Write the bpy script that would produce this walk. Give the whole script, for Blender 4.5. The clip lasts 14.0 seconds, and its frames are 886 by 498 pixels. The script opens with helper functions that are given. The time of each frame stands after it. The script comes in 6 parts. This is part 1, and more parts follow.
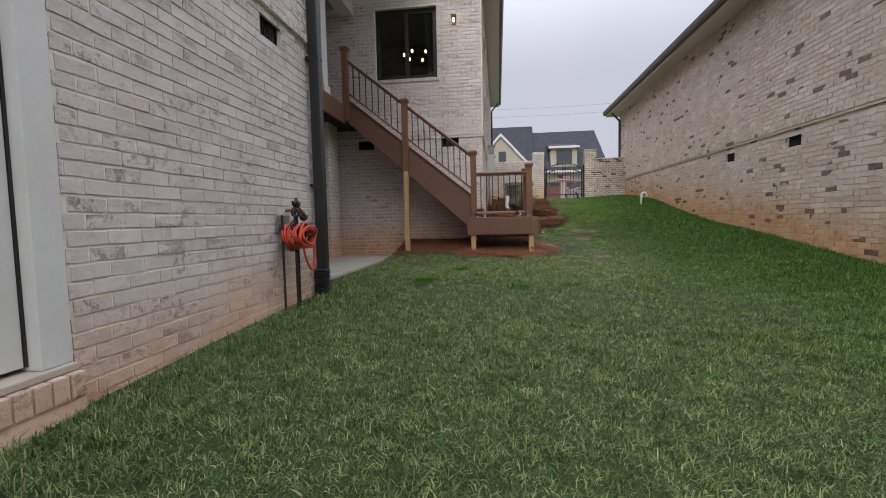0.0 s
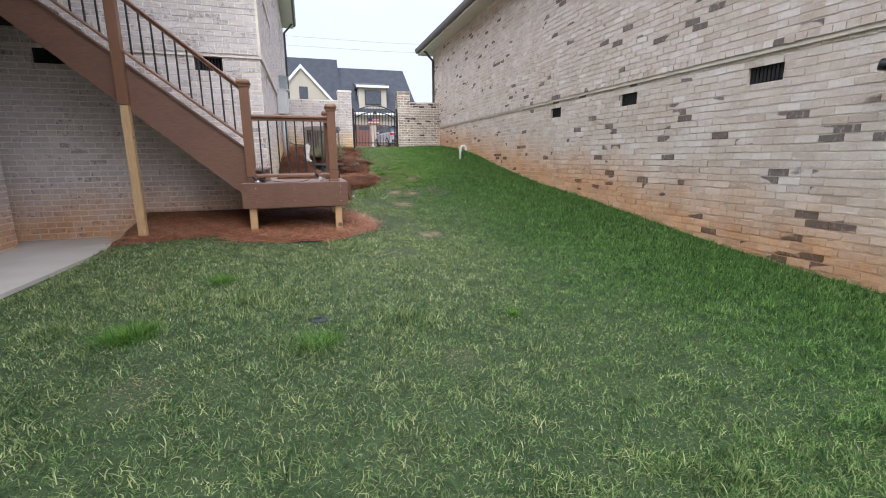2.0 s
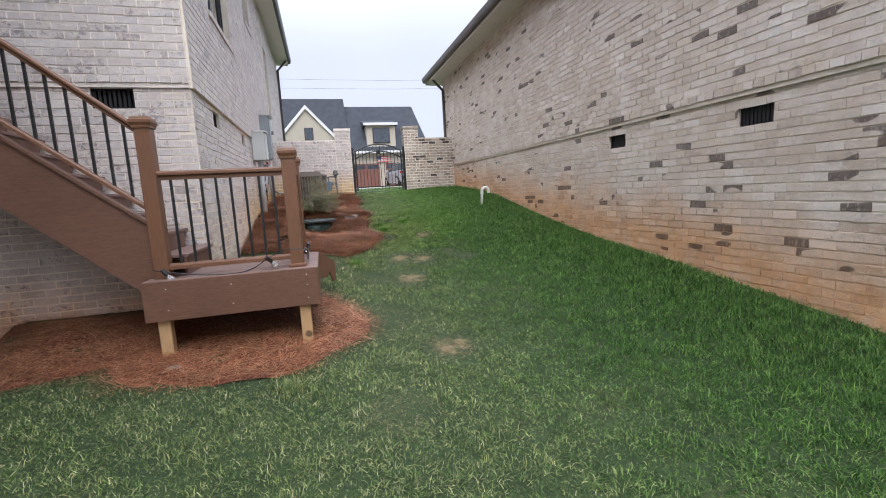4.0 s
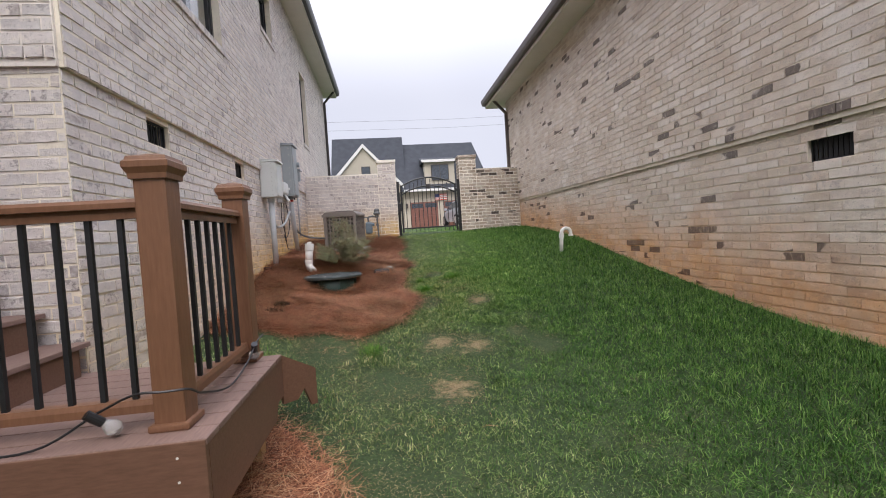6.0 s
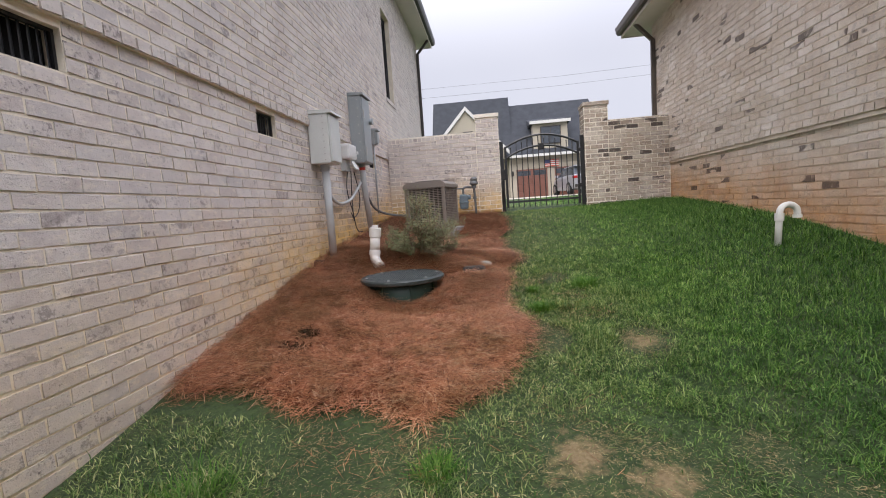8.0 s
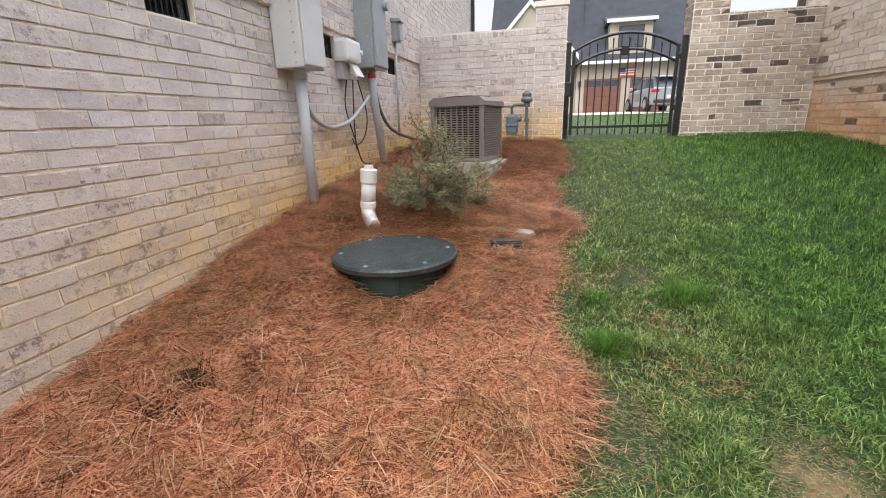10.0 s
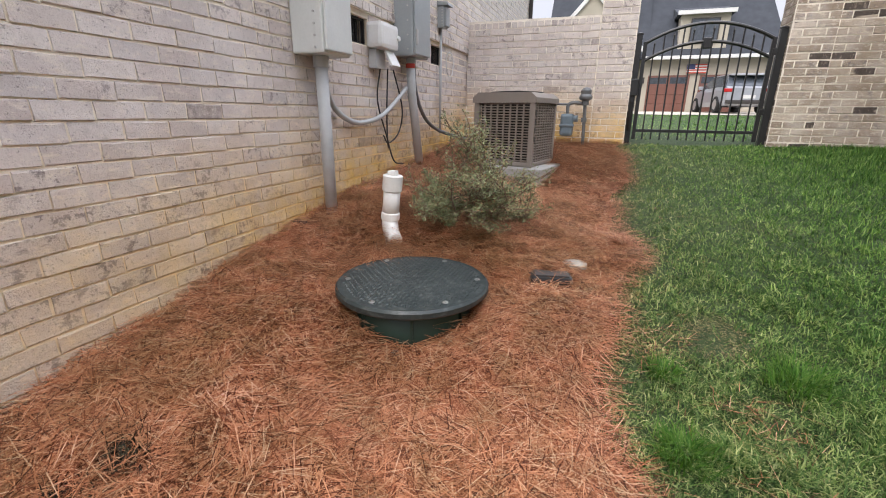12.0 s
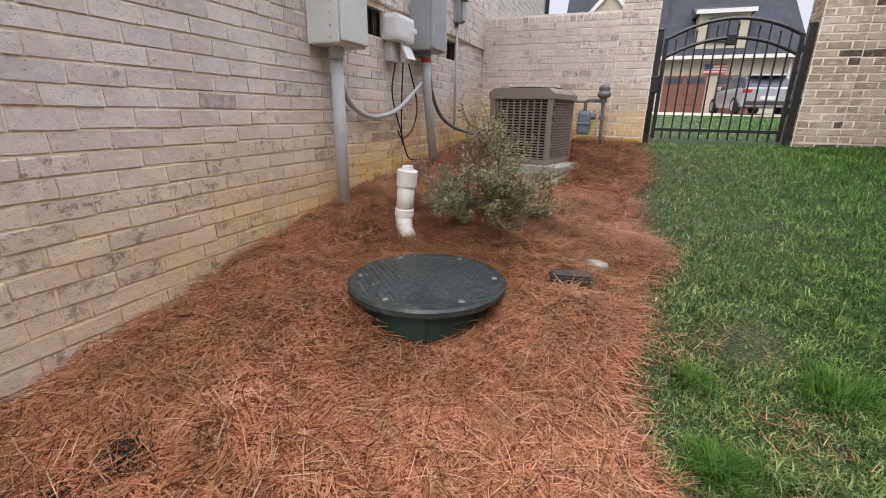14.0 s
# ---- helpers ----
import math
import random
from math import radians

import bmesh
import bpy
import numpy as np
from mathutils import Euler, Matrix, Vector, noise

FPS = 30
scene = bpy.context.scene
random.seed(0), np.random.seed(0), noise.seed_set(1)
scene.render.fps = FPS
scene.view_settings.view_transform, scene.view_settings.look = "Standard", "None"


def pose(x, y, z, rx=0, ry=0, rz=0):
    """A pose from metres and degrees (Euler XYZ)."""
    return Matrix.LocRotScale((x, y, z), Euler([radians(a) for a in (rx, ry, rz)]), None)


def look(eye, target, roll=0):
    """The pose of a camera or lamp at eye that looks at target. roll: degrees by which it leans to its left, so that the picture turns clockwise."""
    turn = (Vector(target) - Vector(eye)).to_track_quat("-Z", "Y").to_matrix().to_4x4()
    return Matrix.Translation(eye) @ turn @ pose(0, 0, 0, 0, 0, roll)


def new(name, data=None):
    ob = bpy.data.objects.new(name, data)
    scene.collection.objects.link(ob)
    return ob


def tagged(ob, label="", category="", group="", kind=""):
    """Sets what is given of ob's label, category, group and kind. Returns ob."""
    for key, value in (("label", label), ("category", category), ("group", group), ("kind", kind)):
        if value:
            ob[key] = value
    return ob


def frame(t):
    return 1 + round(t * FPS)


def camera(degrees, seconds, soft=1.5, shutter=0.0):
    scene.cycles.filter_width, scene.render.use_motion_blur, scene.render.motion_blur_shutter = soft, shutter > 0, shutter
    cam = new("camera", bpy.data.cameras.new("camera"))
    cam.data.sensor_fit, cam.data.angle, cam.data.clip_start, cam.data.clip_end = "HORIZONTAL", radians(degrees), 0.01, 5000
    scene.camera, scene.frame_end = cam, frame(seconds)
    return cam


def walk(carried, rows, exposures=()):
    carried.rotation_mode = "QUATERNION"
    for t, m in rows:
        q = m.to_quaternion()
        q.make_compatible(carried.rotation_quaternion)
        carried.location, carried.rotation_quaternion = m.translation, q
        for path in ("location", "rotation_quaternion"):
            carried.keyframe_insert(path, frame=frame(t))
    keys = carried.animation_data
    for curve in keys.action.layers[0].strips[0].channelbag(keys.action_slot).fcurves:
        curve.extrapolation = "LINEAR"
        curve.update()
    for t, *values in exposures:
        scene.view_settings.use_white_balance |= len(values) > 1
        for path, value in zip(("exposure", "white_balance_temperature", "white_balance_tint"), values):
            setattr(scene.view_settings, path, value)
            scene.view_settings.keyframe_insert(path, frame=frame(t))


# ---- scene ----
cam = camera(90.7, 14.0, 1.0)
PATH = [
    (0, (0.030, 0.017, 1.234), (-0.271, 2.392, 1.071), -1.2),
    (0.5, (0.079, 0.528, 1.255), (0.293, 2.904, 0.990), -0.9),
    (1, (0.096, 1.106, 1.330), (0.497, 3.439, 0.934), -0.2),
    (1.5, (0.144, 1.683, 1.448), (0.715, 3.959, 0.946), 0.4),
    (2, (0.274, 2.334, 1.561), (0.961, 4.581, 1.075), -0.4),
    (2.5, (0.425, 2.941, 1.692), (1.135, 5.189, 1.240), -1.5),
    (3, (0.575, 3.557, 1.767), (1.246, 5.823, 1.352), -2.5),
    (3.2, (0.632, 3.785, 1.793), (1.294, 6.057, 1.388), -3.0),
    (5.3, (1.346, 6.271, 1.921), (1.795, 8.626, 1.803), -2.8),
    (5.5, (1.390, 6.499, 1.936), (1.796, 8.863, 1.836), -3.1),
    (6, (1.529, 7.089, 1.948), (1.831, 9.468, 1.858), -3.7),
    (6.5, (1.572, 7.711, 1.963), (1.679, 10.107, 1.859), -4.9),
    (7, (1.620, 8.203, 2.057), (1.513, 10.597, 1.926), -5.6),
    (7.5, (1.633, 8.807, 2.047), (1.429, 11.193, 1.897), -4.3),
    (7.7, (1.631, 9.017, 2.051), (1.399, 11.400, 1.885), -4.1),
    (9.8, (1.735, 10.801, 2.251), (1.199, 13.036, 1.563), -2.3),
    (10, (1.693, 10.907, 2.257), (1.140, 13.142, 1.577), -1.6),
    (10.5, (1.594, 11.186, 2.312), (0.983, 13.410, 1.649), -0.5),
    (11, (1.583, 11.399, 2.310), (0.883, 13.592, 1.627), -0.1),
    (11.5, (1.616, 11.460, 2.317), (0.865, 13.625, 1.607), 0.1),
    (12, (1.624, 11.477, 2.307), (0.851, 13.634, 1.589), 0.5),
    (12.5, (1.615, 11.470, 2.308), (0.782, 13.610, 1.606), 0.4),
    (13, (1.595, 11.463, 2.308), (0.749, 13.595, 1.606), 0.2),
    (13.5, (1.565, 11.563, 2.254), (0.737, 13.699, 1.536), 0.5),
    (14, (1.568, 11.536, 2.269), (0.746, 13.672, 1.549), 1.0),
]
walk(cam, [(t, look(eye, target, roll)) for t, eye, target, roll in PATH], [(0, 0.34, 6450, 10), (0.6, 0.42, 6450, 10), (1.2, 0.85, 6250, 10), (2.5, 1.1, 5950, 10), (3.2, 1.0, 5950, 10),
     (5.5, 0.80, 6350, 12), (7.5, 0.64, 6450, 12), (10, 1.04, 6500, 10), (11, 0.96, 6500, 10), (12.5, 0.90, 6500, 10), (14, 0.80, 6550, 10)])


# ---- light: overcast sky ----
world = bpy.data.worlds.new("world")
scene.world = world
world.use_nodes = True
wn, wl = world.node_tree.nodes, world.node_tree.links
sky = wn.new("ShaderNodeTexSky")
sky.sky_type, sky.sun_disc = "NISHITA", False
sky.sun_elevation, sky.sun_rotation = radians(52), radians(200)
sky.dust_density, sky.air_density = 4.0, 1.0
cloud = wn.new("ShaderNodeTexNoise")
cloud.inputs["Scale"].default_value, cloud.inputs["Detail"].default_value = 1.6, 3.0
cloud_tone = wn.new("ShaderNodeValToRGB")
cloud_tone.color_ramp.elements[0].position, cloud_tone.color_ramp.elements[0].color = 0.3, (7.9, 8.1, 9.3, 1)
cloud_tone.color_ramp.elements[1].position, cloud_tone.color_ramp.elements[1].color = 0.7, (8.9, 9.0, 10.0, 1)
# an overcast sky is brightest overhead
up = wn.new("ShaderNodeSeparateXYZ")
coord = wn.new("ShaderNodeTexCoord")
wl.new(coord.outputs["Generated"], up.inputs[0])
dome = wn.new("ShaderNodeMapRange")
dome.interpolation_type = "SMOOTHSTEP"
dome.inputs["From Min"].default_value, dome.inputs["From Max"].default_value = 0.27, 0.80
dome.inputs["To Min"].default_value, dome.inputs["To Max"].default_value = 0.80, 2.7
wl.new(up.outputs["Z"], dome.inputs["Value"])
bright = wn.new("ShaderNodeVectorMath")
bright.operation = "SCALE"
wl.new(dome.outputs[0], bright.inputs["Scale"])
veil = wn.new("ShaderNodeMix")
veil.data_type = "RGBA"
veil.inputs[0].default_value = 0.86
wl.new(cloud.outputs["Fac"], cloud_tone.inputs[0])
wl.new(sky.outputs[0], veil.inputs[6])
wl.new(cloud_tone.outputs[0], veil.inputs[7])
wl.new(veil.outputs[2], bright.inputs[0])
wl.new(bright.outputs[0], wn["Background"].inputs[0])
wn["Background"].inputs[1].default_value = 0.075
sun = new("sun", bpy.data.lights.new("sun", "SUN"))
sun.data.energy, sun.data.angle, sun.data.color = 1.1, radians(40), (1.0, 0.96, 0.9)
sun.matrix_basis = look((0, 0, 20), (0.8, 9.3, 8.0))


# ---- materials ----
class Mat:
    """A node material with short ways to its nodes."""

    def __init__(self, name, rough=0.6, metal=0.0, color=(0.5, 0.5, 0.5)):
        self.m = bpy.data.materials.new(name)
        self.m.use_nodes = True
        self.n, self.l = self.m.node_tree.nodes, self.m.node_tree.links
        self.b = self.n["Principled BSDF"]
        self.b.inputs["Roughness"].default_value = rough
        self.b.inputs["Metallic"].default_value = metal
        self.b.inputs["Base Color"].default_value = (*color, 1)
        self.geo = self.n.new("ShaderNodeNewGeometry")

    def noise(self, scale, detail=4.0, rough=0.55, stretch=None):
        t = self.n.new("ShaderNodeTexNoise")
        t.inputs["Scale"].default_value, t.inputs["Detail"].default_value, t.inputs["Roughness"].default_value = scale, detail, rough
        if stretch:
            v = self.n.new("ShaderNodeVectorMath")
            v.operation = "MULTIPLY"
            v.inputs[1].default_value = stretch
            self.l.new(self.geo.outputs["Position"], v.inputs[0])
            self.l.new(v.outputs[0], t.inputs["Vector"])
        else:
            self.l.new(self.geo.outputs["Position"], t.inputs["Vector"])
        return t.outputs["Fac"]

    def piece(self):
        """A random number for each piece, a mesh of its own or an island of a joined one."""
        info = self.n.new("ShaderNodeObjectInfo")
        return self.math("FRACT", self.math("ADD", info.outputs["Random"], self.geo.outputs["Random Per Island"]))

    def math(self, op, a, b=None, c=None):
        t = self.n.new("ShaderNodeMath")
        t.operation = op
        for i, v in enumerate((a, b, c)):
            if v is None:
                continue
            if isinstance(v, (int, float)):
                t.inputs[i].default_value = v
            else:
                self.l.new(v, t.inputs[i])
        return t.outputs[0]

    def ramp(self, fac, *stops):
        t = self.n.new("ShaderNodeValToRGB")
        e = t.color_ramp.elements
        while len(e) < len(stops):
            e.new(0.5)
        for i, (p, c) in enumerate(stops):
            e[i].position, e[i].color = p, (*c, 1)
        self.l.new(fac, t.inputs[0])
        return t.outputs[0]

    def step(self, fac, a, b):
        t = self.n.new("ShaderNodeMapRange")
        t.inputs["From Min"].default_value, t.inputs["From Max"].default_value = a, b
        self.l.new(fac, t.inputs["Value"])
        return t.outputs[0]

    def mix(self, fac, a, b, blend="MIX"):
        t = self.n.new("ShaderNodeMix")
        t.data_type, t.blend_type = "RGBA", blend
        for i, v in ((0, fac), (6, a), (7, b)):
            if isinstance(v, (int, float)):
                t.inputs[i].default_value = v
            elif isinstance(v, tuple):
                t.inputs[i].default_value = (*v, 1)
            else:
                self.l.new(v, t.inputs[i])
        return t.outputs[2]

    def z(self):
        s = self.n.new("ShaderNodeSeparateXYZ")
        self.l.new(self.geo.outputs["Position"], s.inputs[0])
        return s.outputs

    def color(self, c):
        self.l.new(c, self.b.inputs["Base Color"])
        return self

    def bump(self, h, strength=0.3, distance=0.01):
        t = self.n.new("ShaderNodeBump")
        t.inputs["Strength"].default_value, t.inputs["Distance"].default_value = strength, distance
        self.l.new(h, t.inputs["Height"])
        self.l.new(t.outputs[0], self.b.inputs["Normal"])
        return self


def speckled(name, a, b, rough=0.6, metal=0.0, scale=8.0, fine=60.0, bump=0.15):
    """A plain surface with soft blotches and fine grain."""
    m = Mat(name, rough, metal)
    c = m.ramp(m.noise(scale), (0.3, a), (0.7, b))
    m.color(m.mix(m.math("MULTIPLY", m.noise(fine, 3), 0.35), c, tuple(0.6 * v for v in a)))
    return m.bump(m.noise(fine, 3), bump, 0.004).m


def clay_splash(m, c, stain, base, slope, spread):
    """Clay thrown up from the ground, up to about knee height."""
    xyz = m.z()
    height = m.math("SUBTRACT", xyz["Z"], m.math("MULTIPLY_ADD", xyz["Y"], slope, base))
    splash = m.step(m.math("ADD", height, m.math("MULTIPLY", m.noise(1.7, 5), 0.7)), 0.95, 0.30)
    if spread:
        splash = m.math("MULTIPLY", splash, m.math("MULTIPLY_ADD", m.step(xyz["Y"], *spread), 0.7, 0.3))
    blotch = m.math("MULTIPLY_ADD", m.step(m.noise(6, 5, 0.65), 0.38, 0.62), 0.30, 0.74)
    return m.mix(m.math("MULTIPLY", splash, blotch), c, m.mix(1.0, c, stain, "MULTIPLY"))


def brick_material(name, tones, dark, dark_share, stain, base, slope, spread=None, mottle=0.8):
    """Tumbled, lime-washed brick: a tone for each brick, burnt patches, lime smears, pits, clay splashed up from the ground."""
    m = Mat(name, 0.9)
    p = m.piece()
    c = m.ramp(p, *[(i / (len(tones) - 1), t) for i, t in enumerate(tones)])
    c = m.mix(m.math("MULTIPLY", m.step(m.noise(13, 6, 0.7), 0.50, 0.68), 0.40), c, (0.40, 0.345, 0.32))
    # burnt patches that show through the wash on some bricks
    some = m.step(m.math("FRACT", m.math("MULTIPLY", p, 7.31)), 0.50, 0.80)
    burnt = m.step(m.noise(17, 6, 0.75), 0.52, 0.58)
    c = m.mix(m.math("MULTIPLY", m.math("MULTIPLY", some, burnt), mottle), c, (0.19, 0.16, 0.155))
    # lime smears
    c = m.mix(m.math("MULTIPLY", m.step(m.noise(3, 4), 0.45, 0.7), 0.35), c, (0.80, 0.75, 0.70))
    c = m.mix(m.math("MULTIPLY", m.step(m.noise(20, 6, 0.72, (0.6, 0.6, 1.3)), 0.53, 0.62), 0.30 + 0.30 * mottle), c, (0.74, 0.67, 0.57))
    # chipped edges and pits
    c = m.mix(m.math("MULTIPLY", m.step(m.noise(38, 6, 0.8, (0.45, 0.45, 1.7)), 0.60, 0.65), 0.7 * mottle), c, (0.13, 0.11, 0.105))
    c = m.mix(m.math("MULTIPLY", m.step(m.noise(60, 4, 0.75), 0.60, 0.68), 0.6), c, (0.10, 0.085, 0.08))
    # dark bricks, in runs and clusters
    q = m.math("ADD", m.math("FRACT", m.math("MULTIPLY", p, 3.77)), m.math("MULTIPLY", m.math("SUBTRACT", m.noise(1.5, 2, 0.5, (1, 1, 2.6)), 0.5), 1.1))
    is_dark = m.step(q, 1.06 - dark_share, 1.08 - dark_share)
    worn = m.step(m.noise(22, 5, 0.7, (1.6, 1.6, 0.5)), 0.66, 0.54)
    c = m.mix(m.math("MULTIPLY", is_dark, m.math("MULTIPLY_ADD", worn, 0.48, 0.42)), c, m.ramp(m.noise(40, 4), (0.35, dark), (0.7, tuple(1.9 * v for v in dark))))
    c = clay_splash(m, c, stain, base, slope, spread)
    m.color(c)
    h = m.math("ADD", m.noise(32, 6, 0.7), m.math("MULTIPLY", m.noise(140, 2), 0.4))
    return m.bump(h, 0.7, 0.010).m


def mortar_material(name, tone, stain, base, slope, spread=None):
    m = Mat(name, 0.95)
    c = m.ramp(m.noise(5, 6), (0.3, tone), (0.7, tuple(0.82 * v for v in tone)))
    c = m.mix(m.math("MULTIPLY", m.step(m.noise(22, 5, 0.7), 0.54, 0.66), 0.25), c, (0.26, 0.22, 0.19))
    c = clay_splash(m, c, stain, base, slope, spread)
    return m.color(c).bump(m.noise(90, 4), 0.5, 0.006).m


LIME = [(0.50, 0.435, 0.405), (0.60, 0.54, 0.505), (0.55, 0.49, 0.465), (0.62, 0.565, 0.53), (0.50, 0.46, 0.445), (0.58, 0.51, 0.47)]
TAN = [(0.44, 0.345, 0.265), (0.60, 0.51, 0.42), (0.52, 0.43, 0.335), (0.66, 0.58, 0.50), (0.48, 0.385, 0.30), (0.58, 0.475, 0.375)]
CLAY = (1.0, 0.66, 0.40)
YELLOW = (1.0, 0.73, 0.25)
MAT = {
    "brick_side": brick_material("brick_side", LIME, (0.27, 0.235, 0.22), 0.025, YELLOW, 0.70, 0.075, (11.8, 14.2)),
    "mortar_side": mortar_material("mortar_side", (0.84, 0.755, 0.62), YELLOW, 0.70, 0.075, (11.8, 14.2)),
    "brick_house": brick_material("brick_house", LIME, (0.27, 0.235, 0.22), 0.035, CLAY, 0.26, 0.045),
    "mortar_house": mortar_material("mortar_house", (0.84, 0.77, 0.69), CLAY, 0.26, 0.045),
    "brick_tan": brick_material("brick_tan", TAN, (0.070, 0.052, 0.042), 0.10, CLAY, 0.05, 0.125, None, 0.30),
    "mortar_tan": mortar_material("mortar_tan", (0.74, 0.64, 0.52), CLAY, 0.05, 0.125),
    "brick_brown": brick_material("brick_brown", [(0.25, 0.19, 0.14), (0.37, 0.30, 0.23), (0.30, 0.235, 0.18), (0.45, 0.37, 0.29), (0.27, 0.21, 0.16)], (0.03, 0.022, 0.020), 0.22, CLAY, 1.2, 0.0),
    "mortar_light": mortar_material("mortar_light", (0.88, 0.82, 0.72), CLAY, 1.2, 0.0),
    "white_trim": speckled("white_trim", (0.72, 0.71, 0.68), (0.66, 0.65, 0.62), 0.5, 0, 3, 40, 0.05),
    "soffit": speckled("soffit", (0.74, 0.70, 0.64), (0.68, 0.64, 0.58), 0.6, 0, 3, 40, 0.05),
    "black_metal": speckled("black_metal", (0.012, 0.012, 0.013), (0.02, 0.02, 0.022), 0.42, 0.0, 6, 90, 0.1),
    "gutter_dark": speckled("gutter_dark", (0.035, 0.030, 0.028), (0.05, 0.044, 0.04), 0.4, 0.0, 4, 60, 0.05),
    "gutter_bronze": speckled("gutter_bronze", (0.09, 0.07, 0.06), (0.12, 0.10, 0.085), 0.45, 0.0, 4, 60, 0.05),
    "shingle": speckled("shingle", (0.030, 0.034, 0.042), (0.048, 0.053, 0.063), 0.9, 0, 2.5, 25, 0.4),
    "concrete": speckled("concrete", (0.50, 0.45, 0.38), (0.42, 0.37, 0.31), 0.9, 0, 2.0, 70, 0.25),
    "pad_grey": speckled("pad_grey", (0.36, 0.36, 0.35), (0.29, 0.29, 0.28), 0.9, 0, 6, 90, 0.3),
    "pvc": speckled("pvc", (0.80, 0.79, 0.76), (0.70, 0.69, 0.65), 0.35, 0, 5, 40, 0.03),
    "dark_void": speckled("dark_void", (0.008, 0.008, 0.009), (0.012, 0.012, 0.012), 0.9),
}


def wood(name, a, b, rough, stretch, knots=False):
    m = Mat(name, rough)
    g = m.noise(14, 6, 0.6, stretch)
    c = m.ramp(g, (0.3, a), (0.68, b))
    c = m.mix(m.math("MULTIPLY", m.step(m.noise(2.5, 4), 0.45, 0.7), 0.35), c, tuple(0.75 * v for v in a))
    if knots:
        c = m.mix(m.step(m.noise(7, 1), 0.70, 0.76), c, tuple(0.35 * v for v in a))
    return m.color(c).bump(g, 0.2, 0.004).m


MAT["composite"] = wood("composite", (0.125, 0.062, 0.038), (0.175, 0.09, 0.058), 0.5, (1, 6, 6))
MAT["composite_post"] = wood("composite_post", (0.15, 0.068, 0.034), (0.195, 0.092, 0.048), 0.45, (5, 5, 0.6))
MAT["deck_board"] = wood("deck_board", (0.17, 0.105, 0.085), (0.24, 0.155, 0.125), 0.6, (8, 1, 8))
MAT["raw_wood"] = wood("raw_wood", (0.40, 0.25, 0.12), (0.52, 0.35, 0.18), 0.75, (6, 6, 0.7), True)

glass = Mat("window_glass", 0.03, 0.0, (0.02, 0.022, 0.025))
glass.b.inputs["Specular IOR Level"].default_value = 0.9
glass.b.inputs["Alpha"].default_value = 0.85
MAT["glass"] = glass.m


# ---- mesh helpers ----
def mesh_of(bm, name, material, smooth=False):
    me = bpy.data.meshes.new(name)
    bmesh.ops.recalc_face_normals(bm, faces=bm.faces)
    bm.to_mesh(me)
    bm.free()
    me.materials.append(MAT[material])
    if smooth:
        for p in me.polygons:
            p.use_smooth = True
    return me


def part(name, bm, material, parent=None, label="", smooth=False):
    """Links a bmesh as one mesh object, under a thing or a part."""
    ob = new(name, mesh_of(bm, name, material, smooth))
    ob.parent = parent
    return tagged(ob, label)


def empty(name, x, y, z, label, category, group="", kind="", rz=0):
    ob = new(name)
    ob.empty_display_size = 0.1
    ob.matrix_basis = pose(x, y, z, 0, 0, rz)
    return tagged(ob, label, category, group, kind)


def add_box(bm, x0, x1, y0, y1, z0, z1, bevel=0.0):
    vs = [bm.verts.new((x, y, z)) for z in (z0, z1) for x, y in ((x0, y0), (x1, y0), (x1, y1), (x0, y1))]
    fs = [bm.faces.new([vs[i] for i in q]) for q in ((3, 2, 1, 0), (4, 5, 6, 7), (0, 1, 5, 4), (1, 2, 6, 5), (2, 3, 7, 6), (3, 0, 4, 7))]
    if bevel:
        edges = list({e for f in fs for e in f.edges})
        bmesh.ops.bevel(bm, geom=edges, offset=bevel, segments=2, affect="EDGES", profile=0.6)
    return bm


def box(x0, x1, y0, y1, z0, z1, bevel=0.0):
    return add_box(bmesh.new(), x0, x1, y0, y1, z0, z1, bevel)


def prism(points, axis, a, b):
    """A polygon of (u, v) pushed from a to b along an axis; u, v are the other two in order."""
    bm = bmesh.new()
    put = {"x": lambda u, v, w: (w, u, v), "y": lambda u, v, w: (u, w, v), "z": lambda u, v, w: (u, v, w)}[axis]
    lo = [bm.verts.new(put(u, v, a)) for u, v in points]
    hi = [bm.verts.new(put(u, v, b)) for u, v in points]
    n = len(points)
    bm.faces.new(lo), bm.faces.new(hi[::-1])
    for i in range(n):
        bm.faces.new((lo[i], lo[(i + 1) % n], hi[(i + 1) % n], hi[i]))
    return bm


def tube(path, r, sides=10, bm=None, caps=True):
    """A round rod along a path; r may be a number or one for each point."""
    bm = bm or bmesh.new()
    pts = [Vector(p) for p in path]
    rs = [r] * len(pts) if isinstance(r, (int, float)) else r
    rings, up = [], None
    for i, p in enumerate(pts):
        d = (pts[min(i + 1, len(pts) - 1)] - pts[max(i - 1, 0)]).normalized()
        if up is None:
            up = d.orthogonal().normalized()
        up = (up - d * up.dot(d)).normalized()
        side = d.cross(up)
        rings.append([bm.verts.new(p + (up * math.cos(a) + side * math.sin(a)) * rs[i]) for a in [2 * math.pi * k / sides for k in range(sides)]])
    for a, b in zip(rings, rings[1:]):
        for k in range(sides):
            bm.faces.new((a[k], a[(k + 1) % sides], b[(k + 1) % sides], b[k]))
    if caps:
        bm.faces.new(rings[0][::-1]), bm.faces.new(rings[-1])
    return bm


